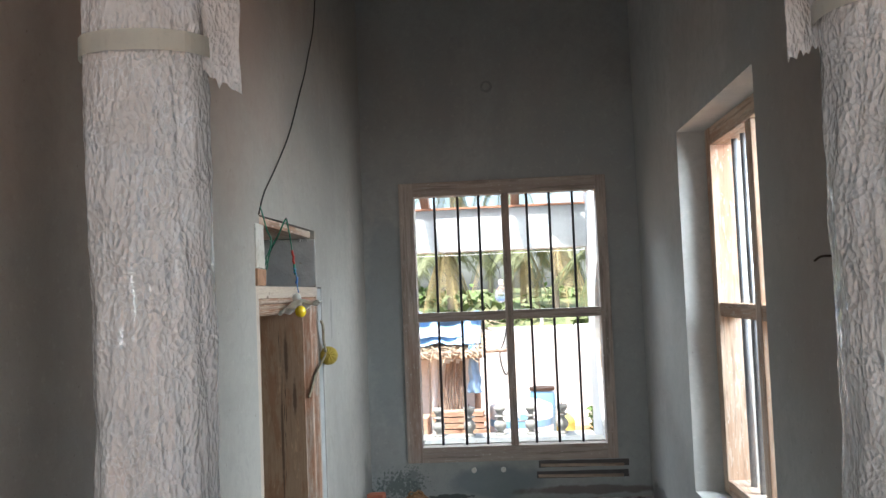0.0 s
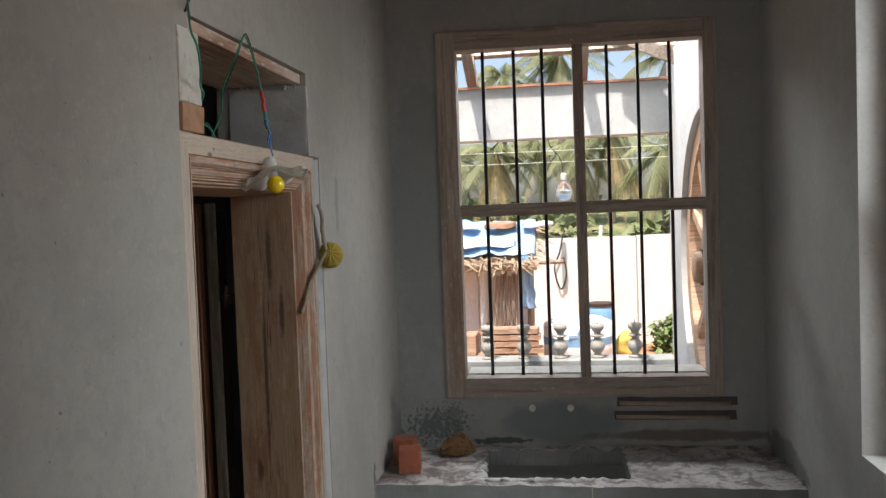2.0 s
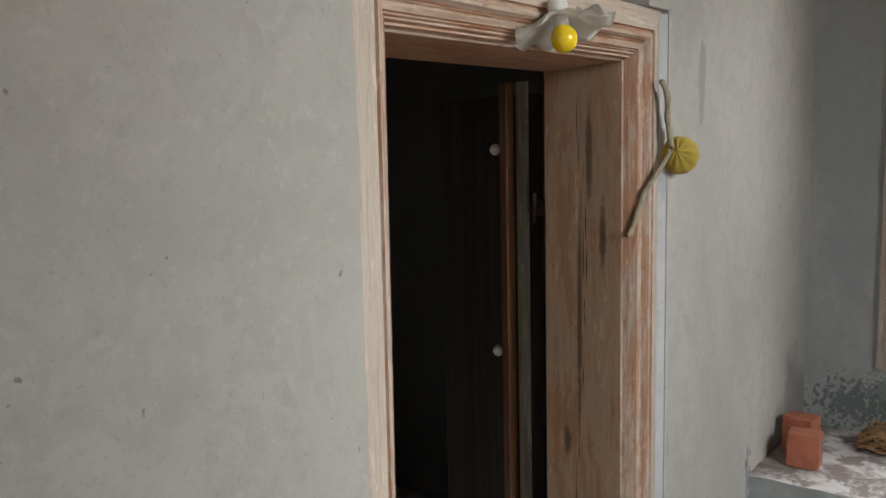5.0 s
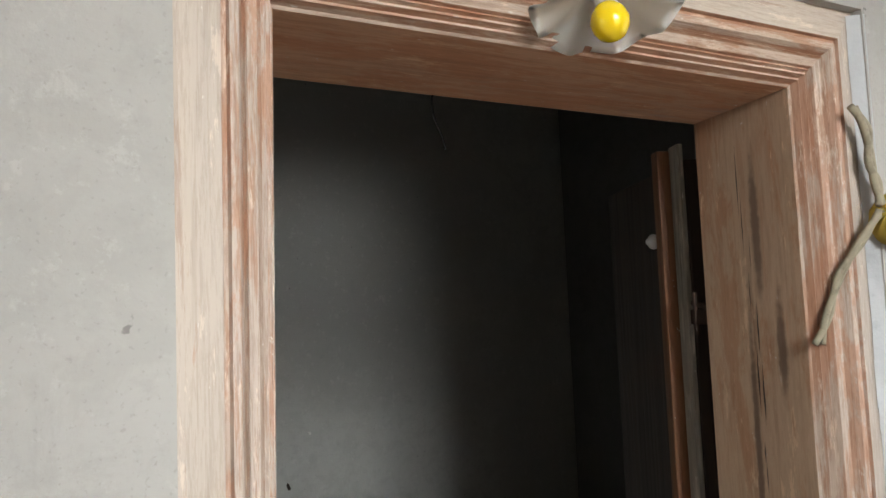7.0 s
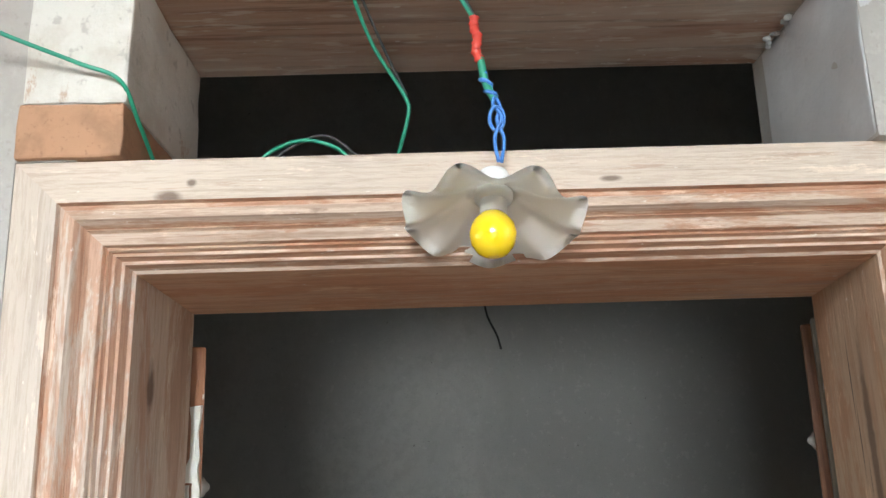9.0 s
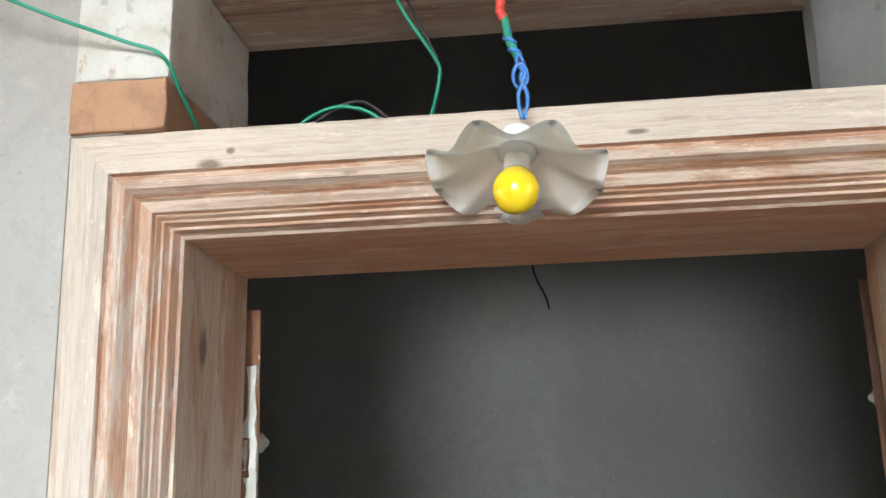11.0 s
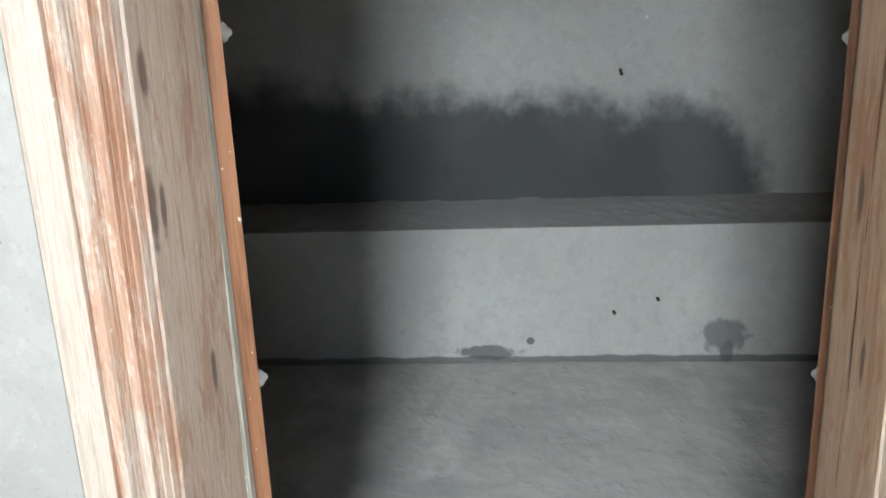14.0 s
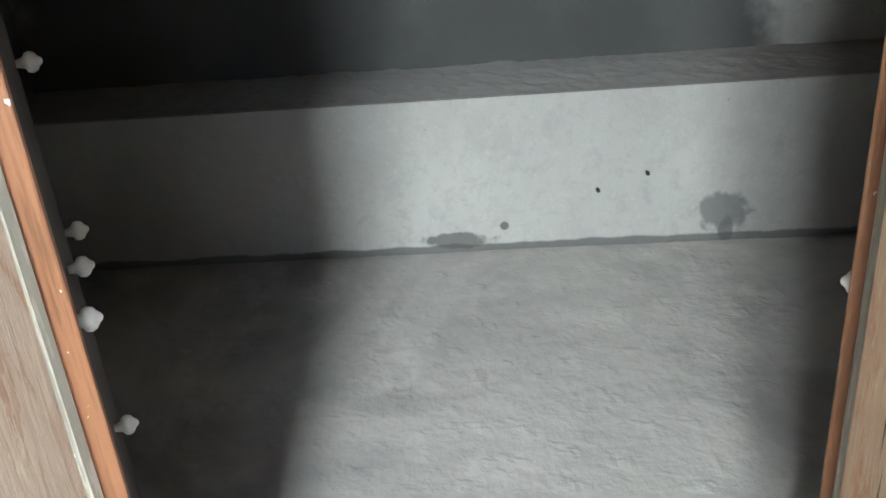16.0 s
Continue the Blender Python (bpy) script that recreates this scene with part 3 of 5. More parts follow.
structure("floor_kitchen", box(WX - 0.06, EX, SOUTH, NY, 0.0, FLOOR), M_KFLOOR, "dirty rough cement kitchen floor", "floor")
structure("ceiling_kitchen", box(BACK, 1.10, SOUTH, 5.08, TOP, TOP + 0.15), M_CEIL, "plain grey plaster ceiling", "ceiling")

# the hall that the walk starts from; unseen, its two openings are assumed for the lamps
HX = 2.4
structure("floor_hall", box(-HX, HX, -4.0, SOUTH, 0.0, FLOOR), M_KFLOOR, "cement hall floor", "floor")
structure("ceiling_hall", box(-HX - 0.2, HX + 0.2, -4.2, SOUTH + 0.2, TOP + 0.004, TOP + 0.15), M_CEIL, "plain hall ceiling", "ceiling")
structure("wall_hall_west", box(-HX - 0.2, -HX, -4.2, SOUTH, -0.4, TOP), M_WHITE, "pale plaster hall wall", "wall")
structure("wall_hall_east", solid([HX, HX + 0.2], [-4.2, -1.95, 0.15, SOUTH], [-0.4, 0.9, 3.1, TOP],
          lambda x, y, z: not (within(y, -1.95, 0.15) and within(z, 0.9, 3.1))), M_WHITE, "unseen pale plaster hall wall, opening added for a lamp", "wall")
structure("wall_hall_south", solid([-HX, -1.6, 1.6, HX], [-4.2, -4.0], [-0.4, 0.65, 2.65, TOP],
          lambda x, y, z: not (within(x, -1.6, 1.6) and within(z, 0.65, 2.65))), M_WHITE, "unseen pale plaster hall wall, opening added for a lamp", "wall")
# added out of view, to keep hall light off the upper north wall
structure("unseen_shading_beam", box(WX - 0.06, EX, SOUTH + 0.002, SOUTH + 0.22, 2.74, TOP), M_WEST, "unseen beam added to shade the upper north wall", "beam")
structure("wall_hall_north_left", box(-HX, BACK, SOUTH, SOUTH + 0.2, -0.4, TOP), M_WEST, "plaster wall beside the kitchen opening", "wall")
structure("wall_hall_north_right", box(1.10, HX, SOUTH, SOUTH + 0.2, -0.4, TOP), M_EAST, "plaster wall beside the kitchen opening", "wall")

# the store room behind the door
RY0, RY1, RX, RXU, LEDGE, BASE = 1.75, 5.075, -2.817, -3.222, 0.680, 0.186
floor_bm = bmesh.new()
bmesh.ops.create_grid(floor_bm, x_segments=170, y_segments=250, size=0.5)
for v in floor_bm.verts:
    v.co = Vector((RX + (v.co.x + 0.5) * (BACK - RX), RY0 + (v.co.y + 0.5) * (RY1 - RY0), 0))
    v.co.z = BASE - 0.003 + 0.004 * noise.fractal(v.co * 3.0, 0.8, 2.0, 4) + 0.005 * max(0, noise.fractal(v.co * 16.0, 0.8, 2.0, 3) - 0.25)
floor_store = structure("floor_store_room", floor_bm, M_FLOOR, "uneven dusty cement floor", "floor")
structure("floor_doorway", box(BACK - 0.002, WX, DOOR[0] + 0.05, DOOR[1] - 0.03, -0.02, BASE - 0.008), M_KFLOOR, "cement doorway floor", "floor")
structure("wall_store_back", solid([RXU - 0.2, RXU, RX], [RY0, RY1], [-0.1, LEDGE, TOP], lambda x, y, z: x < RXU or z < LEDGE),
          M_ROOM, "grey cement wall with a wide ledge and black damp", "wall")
ledge_bm = bmesh.new()
bmesh.ops.create_grid(ledge_bm, x_segments=12, y_segments=120, size=0.5)
for v in ledge_bm.verts:
    rim = v.co.x > 0.49
    v.co = Vector((RXU + (v.co.x + 0.5) * (RX - RXU), RY0 + (v.co.y + 0.5) * (RY1 - RY0), LEDGE + 0.004))
    v.co.z += 0.010 * abs(noise.fractal(v.co * 7.0, 0.8, 2.0, 5)) * (0.3 if rim else 1.0)
structure("ledge_screed", ledge_bm, M_LEDGE, "rough brown mortar along the top of the ledge", "ledge")
# side walls and ceiling are dark so that little light bounces about the room
structure("wall_store_south", box(RXU, BACK, RY0 - 0.2, RY0, -0.1, TOP), M_DIM, "cement wall coloured dark to cut bounce light", "wall")
structure("wall_store_north", box(RXU, BACK, RY1, RY1 + 0.2, -0.1, TOP), M_DIM, "cement wall coloured dark to cut bounce light", "wall")
structure("ceiling_store", box(RXU - 0.2, BACK, RY0 - 0.2, RY1 + 0.2, TOP + 0.002, TOP + 0.15), M_DIM, "cement ceiling coloured dark to cut bounce light", "ceiling")

# ---- the door: frame, carved feet, two leaves ----
PROFILE = [(0, 0), (0.40, 0), (0.42, 0.006), (0.46, 0.006), (0.48, 0.001), (0.56, 0.003), (0.60, 0.011), (0.625, 0.016), (0.645, 0.012),
           (0.67, 0.016), (0.77, 0.021), (0.785, 0.027), (0.815, 0.024), (0.835, 0.030), (0.87, 0.028), (0.90, 0.037), (0.935, 0.035), (0.97, 0.047), (1.0, 0.050)]
FACE, FRAME_REAR = -0.8025, -1.048
LEAN_A, LEAN_B, LEAN_HEAD = 0.005, 0.015, -0.008


def moulded(path, splay):
    """Sweeps the frame's profile; path gives (y, z) for a point u of the profile at the piece's two ends, splay how far its inner rear edge leans."""
    bm = bmesh.new()
    ring = [(u, d) for u, d in PROFILE] + [(1.0, FACE - FRAME_REAR), (0.0, FACE - FRAME_REAR)]
    n = len(ring)
    ends = []
    for end in (0, 1):
        ends.append([bm.verts.new((FACE - d, *path(u, end))) for u, d in ring])
        inner = ends[-1][n - 2].co
        inner.y += splay[end][0]
        inner.z += splay[end][1]
    for k in range(n):
        bm.faces.new((ends[0][k], ends[0][(k + 1) % n], ends[1][(k + 1) % n], ends[1][k]))
    bm.faces.new(ends[0])
    bm.faces.new(ends[1])
    return bm


LJ, RJ, HJ = 0.108, 0.085, 0.105           # widths of the two jambs and of the head
LJ_FOOT = 0.080                            # the first jamb narrows towards its foot
door = thing("door_1", "old timber door frame stripped to bare wood, both leaves open", "door", pose(RECESS, 0, 0), kind="structure")
jamb_a = part("jamb", moulded(lambda u, e: (DOOR[0] + (LJ if e else LJ_FOOT) * u, (DOOR[2] - HJ * u) if e else 0.0), ((LEAN_A, 0), (LEAN_A, LEAN_HEAD))), M_FRAME_V, door, "limed jamb with grooved mouldings")
jamb_b = part("jamb", moulded(lambda u, e: (DOOR[1] - RJ * u, (DOOR[2] - HJ * u) if e else 0.0), ((LEAN_B, 0), (LEAN_B, LEAN_HEAD))), M_FRAME_V, door, "knotty jamb with grooved mouldings")
door_head = part("door_head", moulded(lambda u, e: ((DOOR[1] - RJ * u) if e else (DOOR[0] + LJ * u), DOOR[2] - HJ * u), ((LEAN_A, LEAN_HEAD), (LEAN_B, LEAN_HEAD))), M_FRAME_H, door)
for ob, m in ((jamb_a, M_LIMED_V), (jamb_b, M_LIMED_V), (door_head, M_LIMED_H)):
    ob.data.materials.append(m)
    ob.data.materials.append(M_UNDER if ob is door_head else M_REVEAL if ob is jamb_a else M_REVEAL_RED)
    ob.data.materials.append(M_BAND_H if ob is door_head else M_BAND_V)
    for p, (u, d) in zip(ob.data.polygons, PROFILE + [(1.0, 0.05)]):
        groove = u in (0.40, 0.42, 0.46, 0.60, 0.625, 0.645, 0.77, 0.785, 0.815, 0.87, 0.935)
        p.material_index = 2 if p.index == len(PROFILE) - 1 else 3 if p.index == 0 else 0 if groove else 1
fillet = bmesh.new()
edge_y = DOOR[1]
for k in range(60):
    z0 = 0.19 + 1.96 * k / 60
    wob = 0.003 * noise.noise(Vector((0, 0, z0 * 9)))
    near = (west(edge_y) - RECESS + 0.001, edge_y + 0.004)
    foot = (FACE + 0.0012, edge_y - 0.014 + wob)
    ring = [fillet.verts.new((*p, z)) for z in (z0, z0 + 1.96 / 60) for p in (near, foot, (FACE + 0.0012, edge_y + 0.004))]
    for a, b in ((0, 1), (1, 2), (2, 0)):
        fillet.faces.new((ring[a], ring[b], ring[b + 3], ring[a + 3]))
bmesh.ops.remove_doubles(fillet, verts=fillet.verts, dist=0.0001)
part("plaster_fillet", fillet, M_CHEEK, door, "pale plaster feathered on to the frame's edge")
# a long split in the face of one jamb
crack = bmesh.new()
rng = random.Random(4)
for k in range(26):
    z = 0.5 + 1.5 * k / 26 + rng.uniform(-0.02, 0.02)
    x = -0.955 + 0.012 * math.sin(z * 5) + rng.uniform(-0.006, 0.006)
    h = rng.uniform(0.015, 0.06)
    w = rng.uniform(0.0006, 0.0018)
    y = DOOR[1] - RJ + LEAN_B * (FACE - 0.05 - x) / (FACE - 0.05 - FRAME_REAR) - 0.0012
    crack.faces.new([crack.verts.new(p) for p in ((x, y, z - h), (x + w, y, z - h * 0.2), (x + w * 0.4, y, z + h), (x - w, y, z + h * 0.1))])
part("split", crack, M_LEAFDARK, door, "dark splits along the grain")


def carved_foot(y0, y1, inner):
    """The carved block at the foot of a jamb: sloped cap, rosette panel, bands that step out towards the opening."""
    face = FACE - 0.006
    bm = box(FACE - 0.06, face, y0, y1, 0.710, 0.786, 0.004)
    cap = bmesh.new()
    a = [cap.verts.new((*p, 0.784)) for p in ((FACE - 0.06, y0), (face, y0), (face, y1), (FACE - 0.06, y1))]
    b = [cap.verts.new((*p, 0.814)) for p in ((FACE - 0.06, y0 + 0.004), (FACE - 0.030, y0 + 0.006), (FACE - 0.044, y1 - 0.006), (FACE - 0.06, y1 - 0.003))]
    for k in range(4):
        cap.faces.new((a[k], a[(k + 1) % 4], b[(k + 1) % 4], b[k]))
    cap.faces.new(b)
    join(bm, cap)
    for k, (z, h, out) in enumerate(((0.710, 0.012, -0.022), (0.698, 0.042, -0.005), (0.656, 0.012, -0.020), (0.644, 0.044, -0.002), (0.600, 0.012, -0.018), (0.588, 0.588, 0.0))):
        wide = 0.002 * (k + 1)
        box(FACE - 0.07, FACE + out, y0 - (wide if inner < 0 else 0), y1 + (wide if inner > 0 else 0), z - h, z, 0.004, bm)
    cy, cz = (y0 + y1) / 2, 0.748
    spiral = [(face + 0.001, cy + (0.003 + 0.0020 * t) * math.cos(t), cz + (0.003 + 0.0024 * t) * math.sin(t)) for t in (0.5 * k for k in range(16))]
    tube(spiral, 0.0032, 6, bm)
    for k in range(5):
        a0 = k * 1.256
        tube(curve_points([(face, cy + 0.017 * math.cos(a0), cz + 0.024 * math.sin(a0)), (face + 0.002, cy + 0.022 * math.cos(a0 + 0.5), cz + 0.032 * math.sin(a0 + 0.5)),
                           (face, cy + 0.019 * math.cos(a0 + 1.0), cz + 0.030 * math.sin(a0 + 1.0))], 4), 0.003, 5, bm)
    return rough(bm, 0.0018, 60)


part("carved_foot", carved_foot(DOOR[0] + 0.024, DOOR[0] + LJ_FOOT + 0.012, 1), M_CARVED, door, "carved foot block thick with old lime")
part("carved_foot", carved_foot(DOOR[1] - RJ - 0.004, DOOR[1] - 0.020, -1), M_CARVED, door, "carved foot block thick with old lime")


def stud(bm, at, way):
    """A turned knob on a door leaf."""
    own = lathe([(0.005, -0.008), (0.008, 0.002), (0.013, 0.005), (0.0145, 0.011), (0.012, 0.017), (0.007, 0.020), (0.004, 0.024), (0.001, 0.025)], 12)
    own.transform(Matrix.Translation(at) @ Vector(way).to_track_quat("Z", "Y").to_matrix().to_4x4())
    return join(bm, own) if bm else own


def door_leaf(hinge, angle, turn, strips, knobs, label):
    """A plank door leaf. It reaches along -x from its hinge; turn +1 shows its knobs to +y, -1 to -y. strips: (x0, x1, y0, y1, material, label)."""
    leaf = new("leaf")
    leaf.parent, leaf["label"] = door, label
    leaf.matrix_basis = pose(*hinge, 0, 0, angle)
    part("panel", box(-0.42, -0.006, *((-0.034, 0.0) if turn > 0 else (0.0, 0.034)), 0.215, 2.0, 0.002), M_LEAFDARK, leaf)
    for x0, x1, y0, y1, material, text in strips:
        part("edge_strip", box(x0, x1, y0, y1, 0.21, 2.008 + 0.02 * (turn < 0), 0.003), material, leaf, text)
    for x, z in knobs:
        part("knob", stud(None, (x, -0.008 if turn < 0 else 0.008, z), (0, turn, 0)), M_STUD, leaf, "white turned knob", smooth=True)
    return leaf


door_leaf((REAR - 0.014, 2.922, 0.0), 27, 1, ((-0.034, 0.0, -0.046, 0.010, M_LEAF, "reddish leaf edge spotted with paint"),),
          ((-0.06, 1.835), (-0.06, 1.405), (-0.065, 0.905), (-0.25, 0.892), (-0.40, 0.887), (-0.25, 0.643), (-0.06, 0.45), (-0.16, 0.43), (-0.40, 1.13), (-0.25, 1.40), (-0.25, 1.835)), "dark plank leaf deepened by painted shade, folded back past square")
door_leaf((-1.103, 3.728, 0.0), -22, -1, ((-0.046, -0.008, -0.012, -0.001, M_LEAFGREY, "limed grey leaf edge"), (-0.098, -0.070, -0.024, 0.0, M_LEAF, "reddish cover batten")),
          ((-0.125, 1.87), (-0.125, 1.365), (-0.118, 0.868), (-0.125, 0.45)), "dark plank leaf deepened by painted shade, folded back into the room")
for y0, y1, z0, z1 in ((2.905, 2.929, 1.842, 1.932), (2.905, 2.917, 1.800, 1.838), (2.921, 2.930, 1.786, 1.845), (2.906, 2.929, 1.722, 1.792), (2.906, 2.915, 1.690, 1.724)):
    putty = rough(box(REAR - 0.016, REAR - 0.010, y0, y1, z0, z1), 0.004, 55, 5)
    part("putty_patch", putty, M_PUTTY, door, "white putty smeared over a hinge")

part("rebate", rough(box(REAR - 0.004, FRAME_REAR - 0.001, 2.880, DOOR[0] + LJ_FOOT + 0.022, 0.2, 2.04), 0.0015, 30, 3), M_LEAFGREY, door, "grey mortar line behind the jamb")
latch = box(-1.095, -1.050, 3.705, 3.722, 1.716, 1.742, 0.004)
tube([(-1.092, 3.712, 1.752), (-1.062, 3.706, 1.748), (-1.052, 3.712, 1.735)], 0.006, 7, latch)
tube([(-1.086, 3.710, 1.70), (-1.080, 3.704, 1.77)], 0.005, 7, latch)
part("latch", latch, M_NAIL, door, "rusty hinge strap on the leaf")

# ---- the opening over the door ----
vent = thing("vent_1", "rough square opening over the door, edged with broken masonry", "opening", pose(RECESS, 0, 0), kind="structure")
part("soffit_board", rough(box(REAR + 0.004, WX - 0.006, VENT[0] - 0.03, VENT[1] + 0.03, VENT[2] - 0.03, VENT[2] - 0.002, 0.003), 0.003, 9), M_BOARD, vent, "old stained board under the lintel")
part("pier", rough(box(REAR + 0.01, WX + 0.004, DOOR[0] + 0.004, VENT[0] + 0.048, DOOR[2] + 0.060, VENT[2] - 0.032, 0.004), 0.003, 14, 3), M_LIME, vent, "pier end with peeling lime")
part("clay_block", rough(box(-0.97, WX + 0.008, DOOR[0] + 0.002, VENT[0] + 0.047, DOOR[2] + 0.001, DOOR[2] + 0.058, 0.003), 0.002, 30, 4), M_CLAY, vent, "flat terracotta block bedded on the door head")
part("cheek", rough(box(-1.028, WX + 0.012, VENT[1] - 0.002, VENT[1] + 0.02, DOOR[2] + 0.003, VENT[2] - 0.035, 0.003), 0.003, 14, 3), M_CHEEK, vent, "grey cement cheek")
crumb = bmesh.new()
rng = random.Random(29)
for k in range(40):
    own = bmesh.new()
    bmesh.ops.create_icosphere(own, subdivisions=1, radius=rng.uniform(0.002, 0.006))
    own.transform(Matrix.Translation((rng.uniform(-1.02, -0.80), VENT[1] + rng.uniform(-0.012, 0.012), VENT[2] - 0.034 + rng.uniform(-0.010, 0.006))))
    join(crumb, rough(own, 0.005, 60))
part("mortar_crumbs", crumb, M_CHEEK, vent, "crumbling mortar between cheek and board")
part("clay_chip", rough(box(-0.85, WX + 0.004, VENT[1] + 0.003, VENT[1] + 0.05, DOOR[2] + 0.003, DOOR[2] + 0.072, 0.003), 0.002, 25, 2), M_CLAY, vent, "small piece of brick beside the cheek")

# ---- the north window ----
window = thing("window_1", "grey-brown timber window with upright iron bars and no glass", "window", kind="structure")
FX0, FX1, FZ0, FZ1 = -0.577, 0.597, 1.157, 2.742
OX0, OX1, OZ0, OZ1 = -0.492, 0.540, 1.242, 2.662
YF, YB = NY - 0.016, 4.955
part("stile", box(FX0, OX0, YF, YB, FZ0, FZ1, 0.003), M_WIN_V, window)
part("stile", box(OX1, FX1, YF, YB, FZ0, FZ1, 0.003), M_WIN_V, window)
part("top_rail", box(OX0, OX1, YF + 0.002, YB, OZ1, FZ1, 0.003), M_WIN_H, window)
part("bottom_rail", box(OX0, OX1, YF + 0.002, YB, FZ0, OZ0, 0.003), M_WIN_H, window)
part("mullion", box(0.006, 0.050, YF + 0.012, YB, OZ0, OZ1, 0.003), M_WIN_V, window)
for a, b in ((OX0, 0.006), (0.050, OX1)):
    part("transom", box(a, b, YF + 0.014, YB - 0.002, 1.946, 1.998, 0.003), M_WIN_H, window)
part("sill_strip", box(OX0, OX1, YB - 0.012, 5.10, OZ0 - 0.012, OZ0 + 0.006, 0.002), M_LIME, window, "bright limed strip along the sill")
for x in (-0.379, -0.244, -0.123, 0.153, 0.282, 0.414):
    part("bar", tube([(x, 4.930, OZ0 - 0.01), (x, 4.930, OZ1 + 0.01)], 0.0075, 10), M_BAR, window, smooth=True)

# ---- the east window ----
window_e = thing("window_2", "peach-coloured bare timber window with thick steel bars, deep in its recess", "window", kind="structure")
GX0, GX1 = 0.895, 1.00
GY1, GZ0, GZ1 = EWIN[1], EWIN[2], EWIN[3]
FW = 0.075
part("stile", box(GX0, GX1, GY1 - FW, GY1, GZ0, GZ1, 0.004), M_EWIN_V, window_e)
part("stile", box(GX0, GX1, EWIN[0], EWIN[0] + FW, GZ0, GZ1, 0.004), M_EWIN_V, window_e)
part("top_rail", box(GX0 + 0.002, GX1, EWIN[0] + FW, GY1 - FW, GZ1 - FW, GZ1, 0.004), M_EWIN_H, window_e)
part("bottom_rail", box(GX0 + 0.002, GX1, EWIN[0] + FW, GY1 - FW, GZ0, GZ0 + 0.06, 0.004), M_EWIN_H, window_e)
part("mullion", box(GX0 + 0.004, GX1 - 0.004, 3.115, 3.185, GZ0 + 0.06, GZ1 - FW, 0.004), M_EWIN_V, window_e)
for a, b in ((EWIN[0] + FW, 3.115), (3.185, GY1 - FW)):
    part("transom", box(GX0 + 0.008, GX1 - 0.008, a, b, 1.965, 2.022, 0.004), M_EWIN_H, window_e)
    for f in (0.25, 0.5, 0.75):
        part("bar", tube([(0.965, a + (b - a) * f, GZ0 + 0.05), (0.965, a + (b - a) * f, GZ1 - FW + 0.01)], 0.013, 12), M_PIPE, window_e, smooth=True)

# ---- the counter ----
CZ, CT = 0.942, 0.070
HX0, HX1, HY0, HY1 = -0.400, 0.170, 4.400, 4.795
counter = thing("kitchen_counter", "unfinished cement counter with a rough hole broken for a sink", "counter")
xs = [WX + 0.001] + [-0.79 + 0.02 * k for k in range(20)] + [HX0 + 0.019 * k for k in range(31)] + [0.19 + 0.0195 * k for k in range(30)] + [EX - 0.001]
xs = sorted(set(round(x, 4) for x in xs))
ys = [4.332 + 0.034 * k for k in range(16)] + [NY - 0.001]
top = solid(xs, ys, [CZ - CT, CZ], lambda x, y, z: not (within(x, HX0, HX1) and within(y, HY0, HY1)))
for v in top.verts:
    n = noise.noise_vector(v.co * 14) * 0.006
    hole = within(v.co.x, HX0 - 0.01, HX1 + 0.01) and within(v.co.y, HY0 - 0.02, HY1 + 0.02)
    if v.co.z > CZ - 0.01:
        v.co.z += n.z + (0.014 * noise.noise(v.co * 25) if hole else 0)
    v.co.x += n.x * (2.4 if hole else 0.3)
    v.co.y += n.y * (2.4 if hole else 0.4)
    if v.co.y < 4.35:
        v.co.y -= 0.03 * max(0.0, (v.co.x + 0.2)) * 0.9
top.faces.ensure_lookup_table()
slab = part("slab", top, [M_SLAB, M_SLABTOP], counter)
for p in slab.data.polygons:
    p.material_index = 1 if p.normal.z > 0.6 else 0
rim = bmesh.new()
rng = random.Random(9)
for k in range(34):
    x = HX0 + (HX1 - HX0) * k / 33
    own = bmesh.new()
    bmesh.ops.create_icosphere(own, subdivisions=2, radius=0.012 + 0.008 * rng.random())
    own.transform(Matrix.Translation((x, HY0 - 0.006 + rng.uniform(-0.006, 0.006), CZ + 0.001)) @ Matrix.Diagonal((1.4, 0.9, 0.55, 1)))
    rough(own, 0.010, 40)
    join(rim, own)
for k in range(16):
    own = bmesh.new()
    bmesh.ops.create_icosphere(own, subdivisions=2, radius=0.014 + 0.012 * rng.random())
    own.transform(Matrix.Translation((HX0 - 0.012 + rng.uniform(-0.02, 0.012), HY0 + 0.015 * k, CZ - 0.004 - 0.02 * rng.random())) @ Matrix.Diagonal((1.1, 1.2, 0.8, 1)))
    rough(own, 0.012, 40)
    join(rim, own)
part("broken_rim", rim, M_BROKEN, counter, "crumbling white mortar along the broken edge", smooth=True)
part("joint", box(0.018, 0.022, 4.318, 4.330, CZ - CT, CZ - 0.004), M_LIME, counter, "pale joint line across the slab edge")
part("joint", box(-0.650, -0.643, 4.322, 4.333, CZ - CT - 0.004, CZ - CT + 0.018), M_LIME, counter, "pale drip on the slab edge")

structure("counter_pier", box(0.315, EX, 4.40, NY, FLOOR, CZ - CT), M_DIM, "cement pier carrying the counter, coloured dark for its shade", "pier")
bench = rough(box(0.335, EX, 3.55, 4.398, FLOOR, 0.545, 0.006), 0.006, 8, 8)
bench_ob = structure("low_bench", bench, [M_SLAB, M_SLABTOP], "low masonry bench with a mortar-spattered top", "bench")
for p in bench_ob.data.polygons:
    p.material_index = 1 if p.normal.z > 0.6 else 0

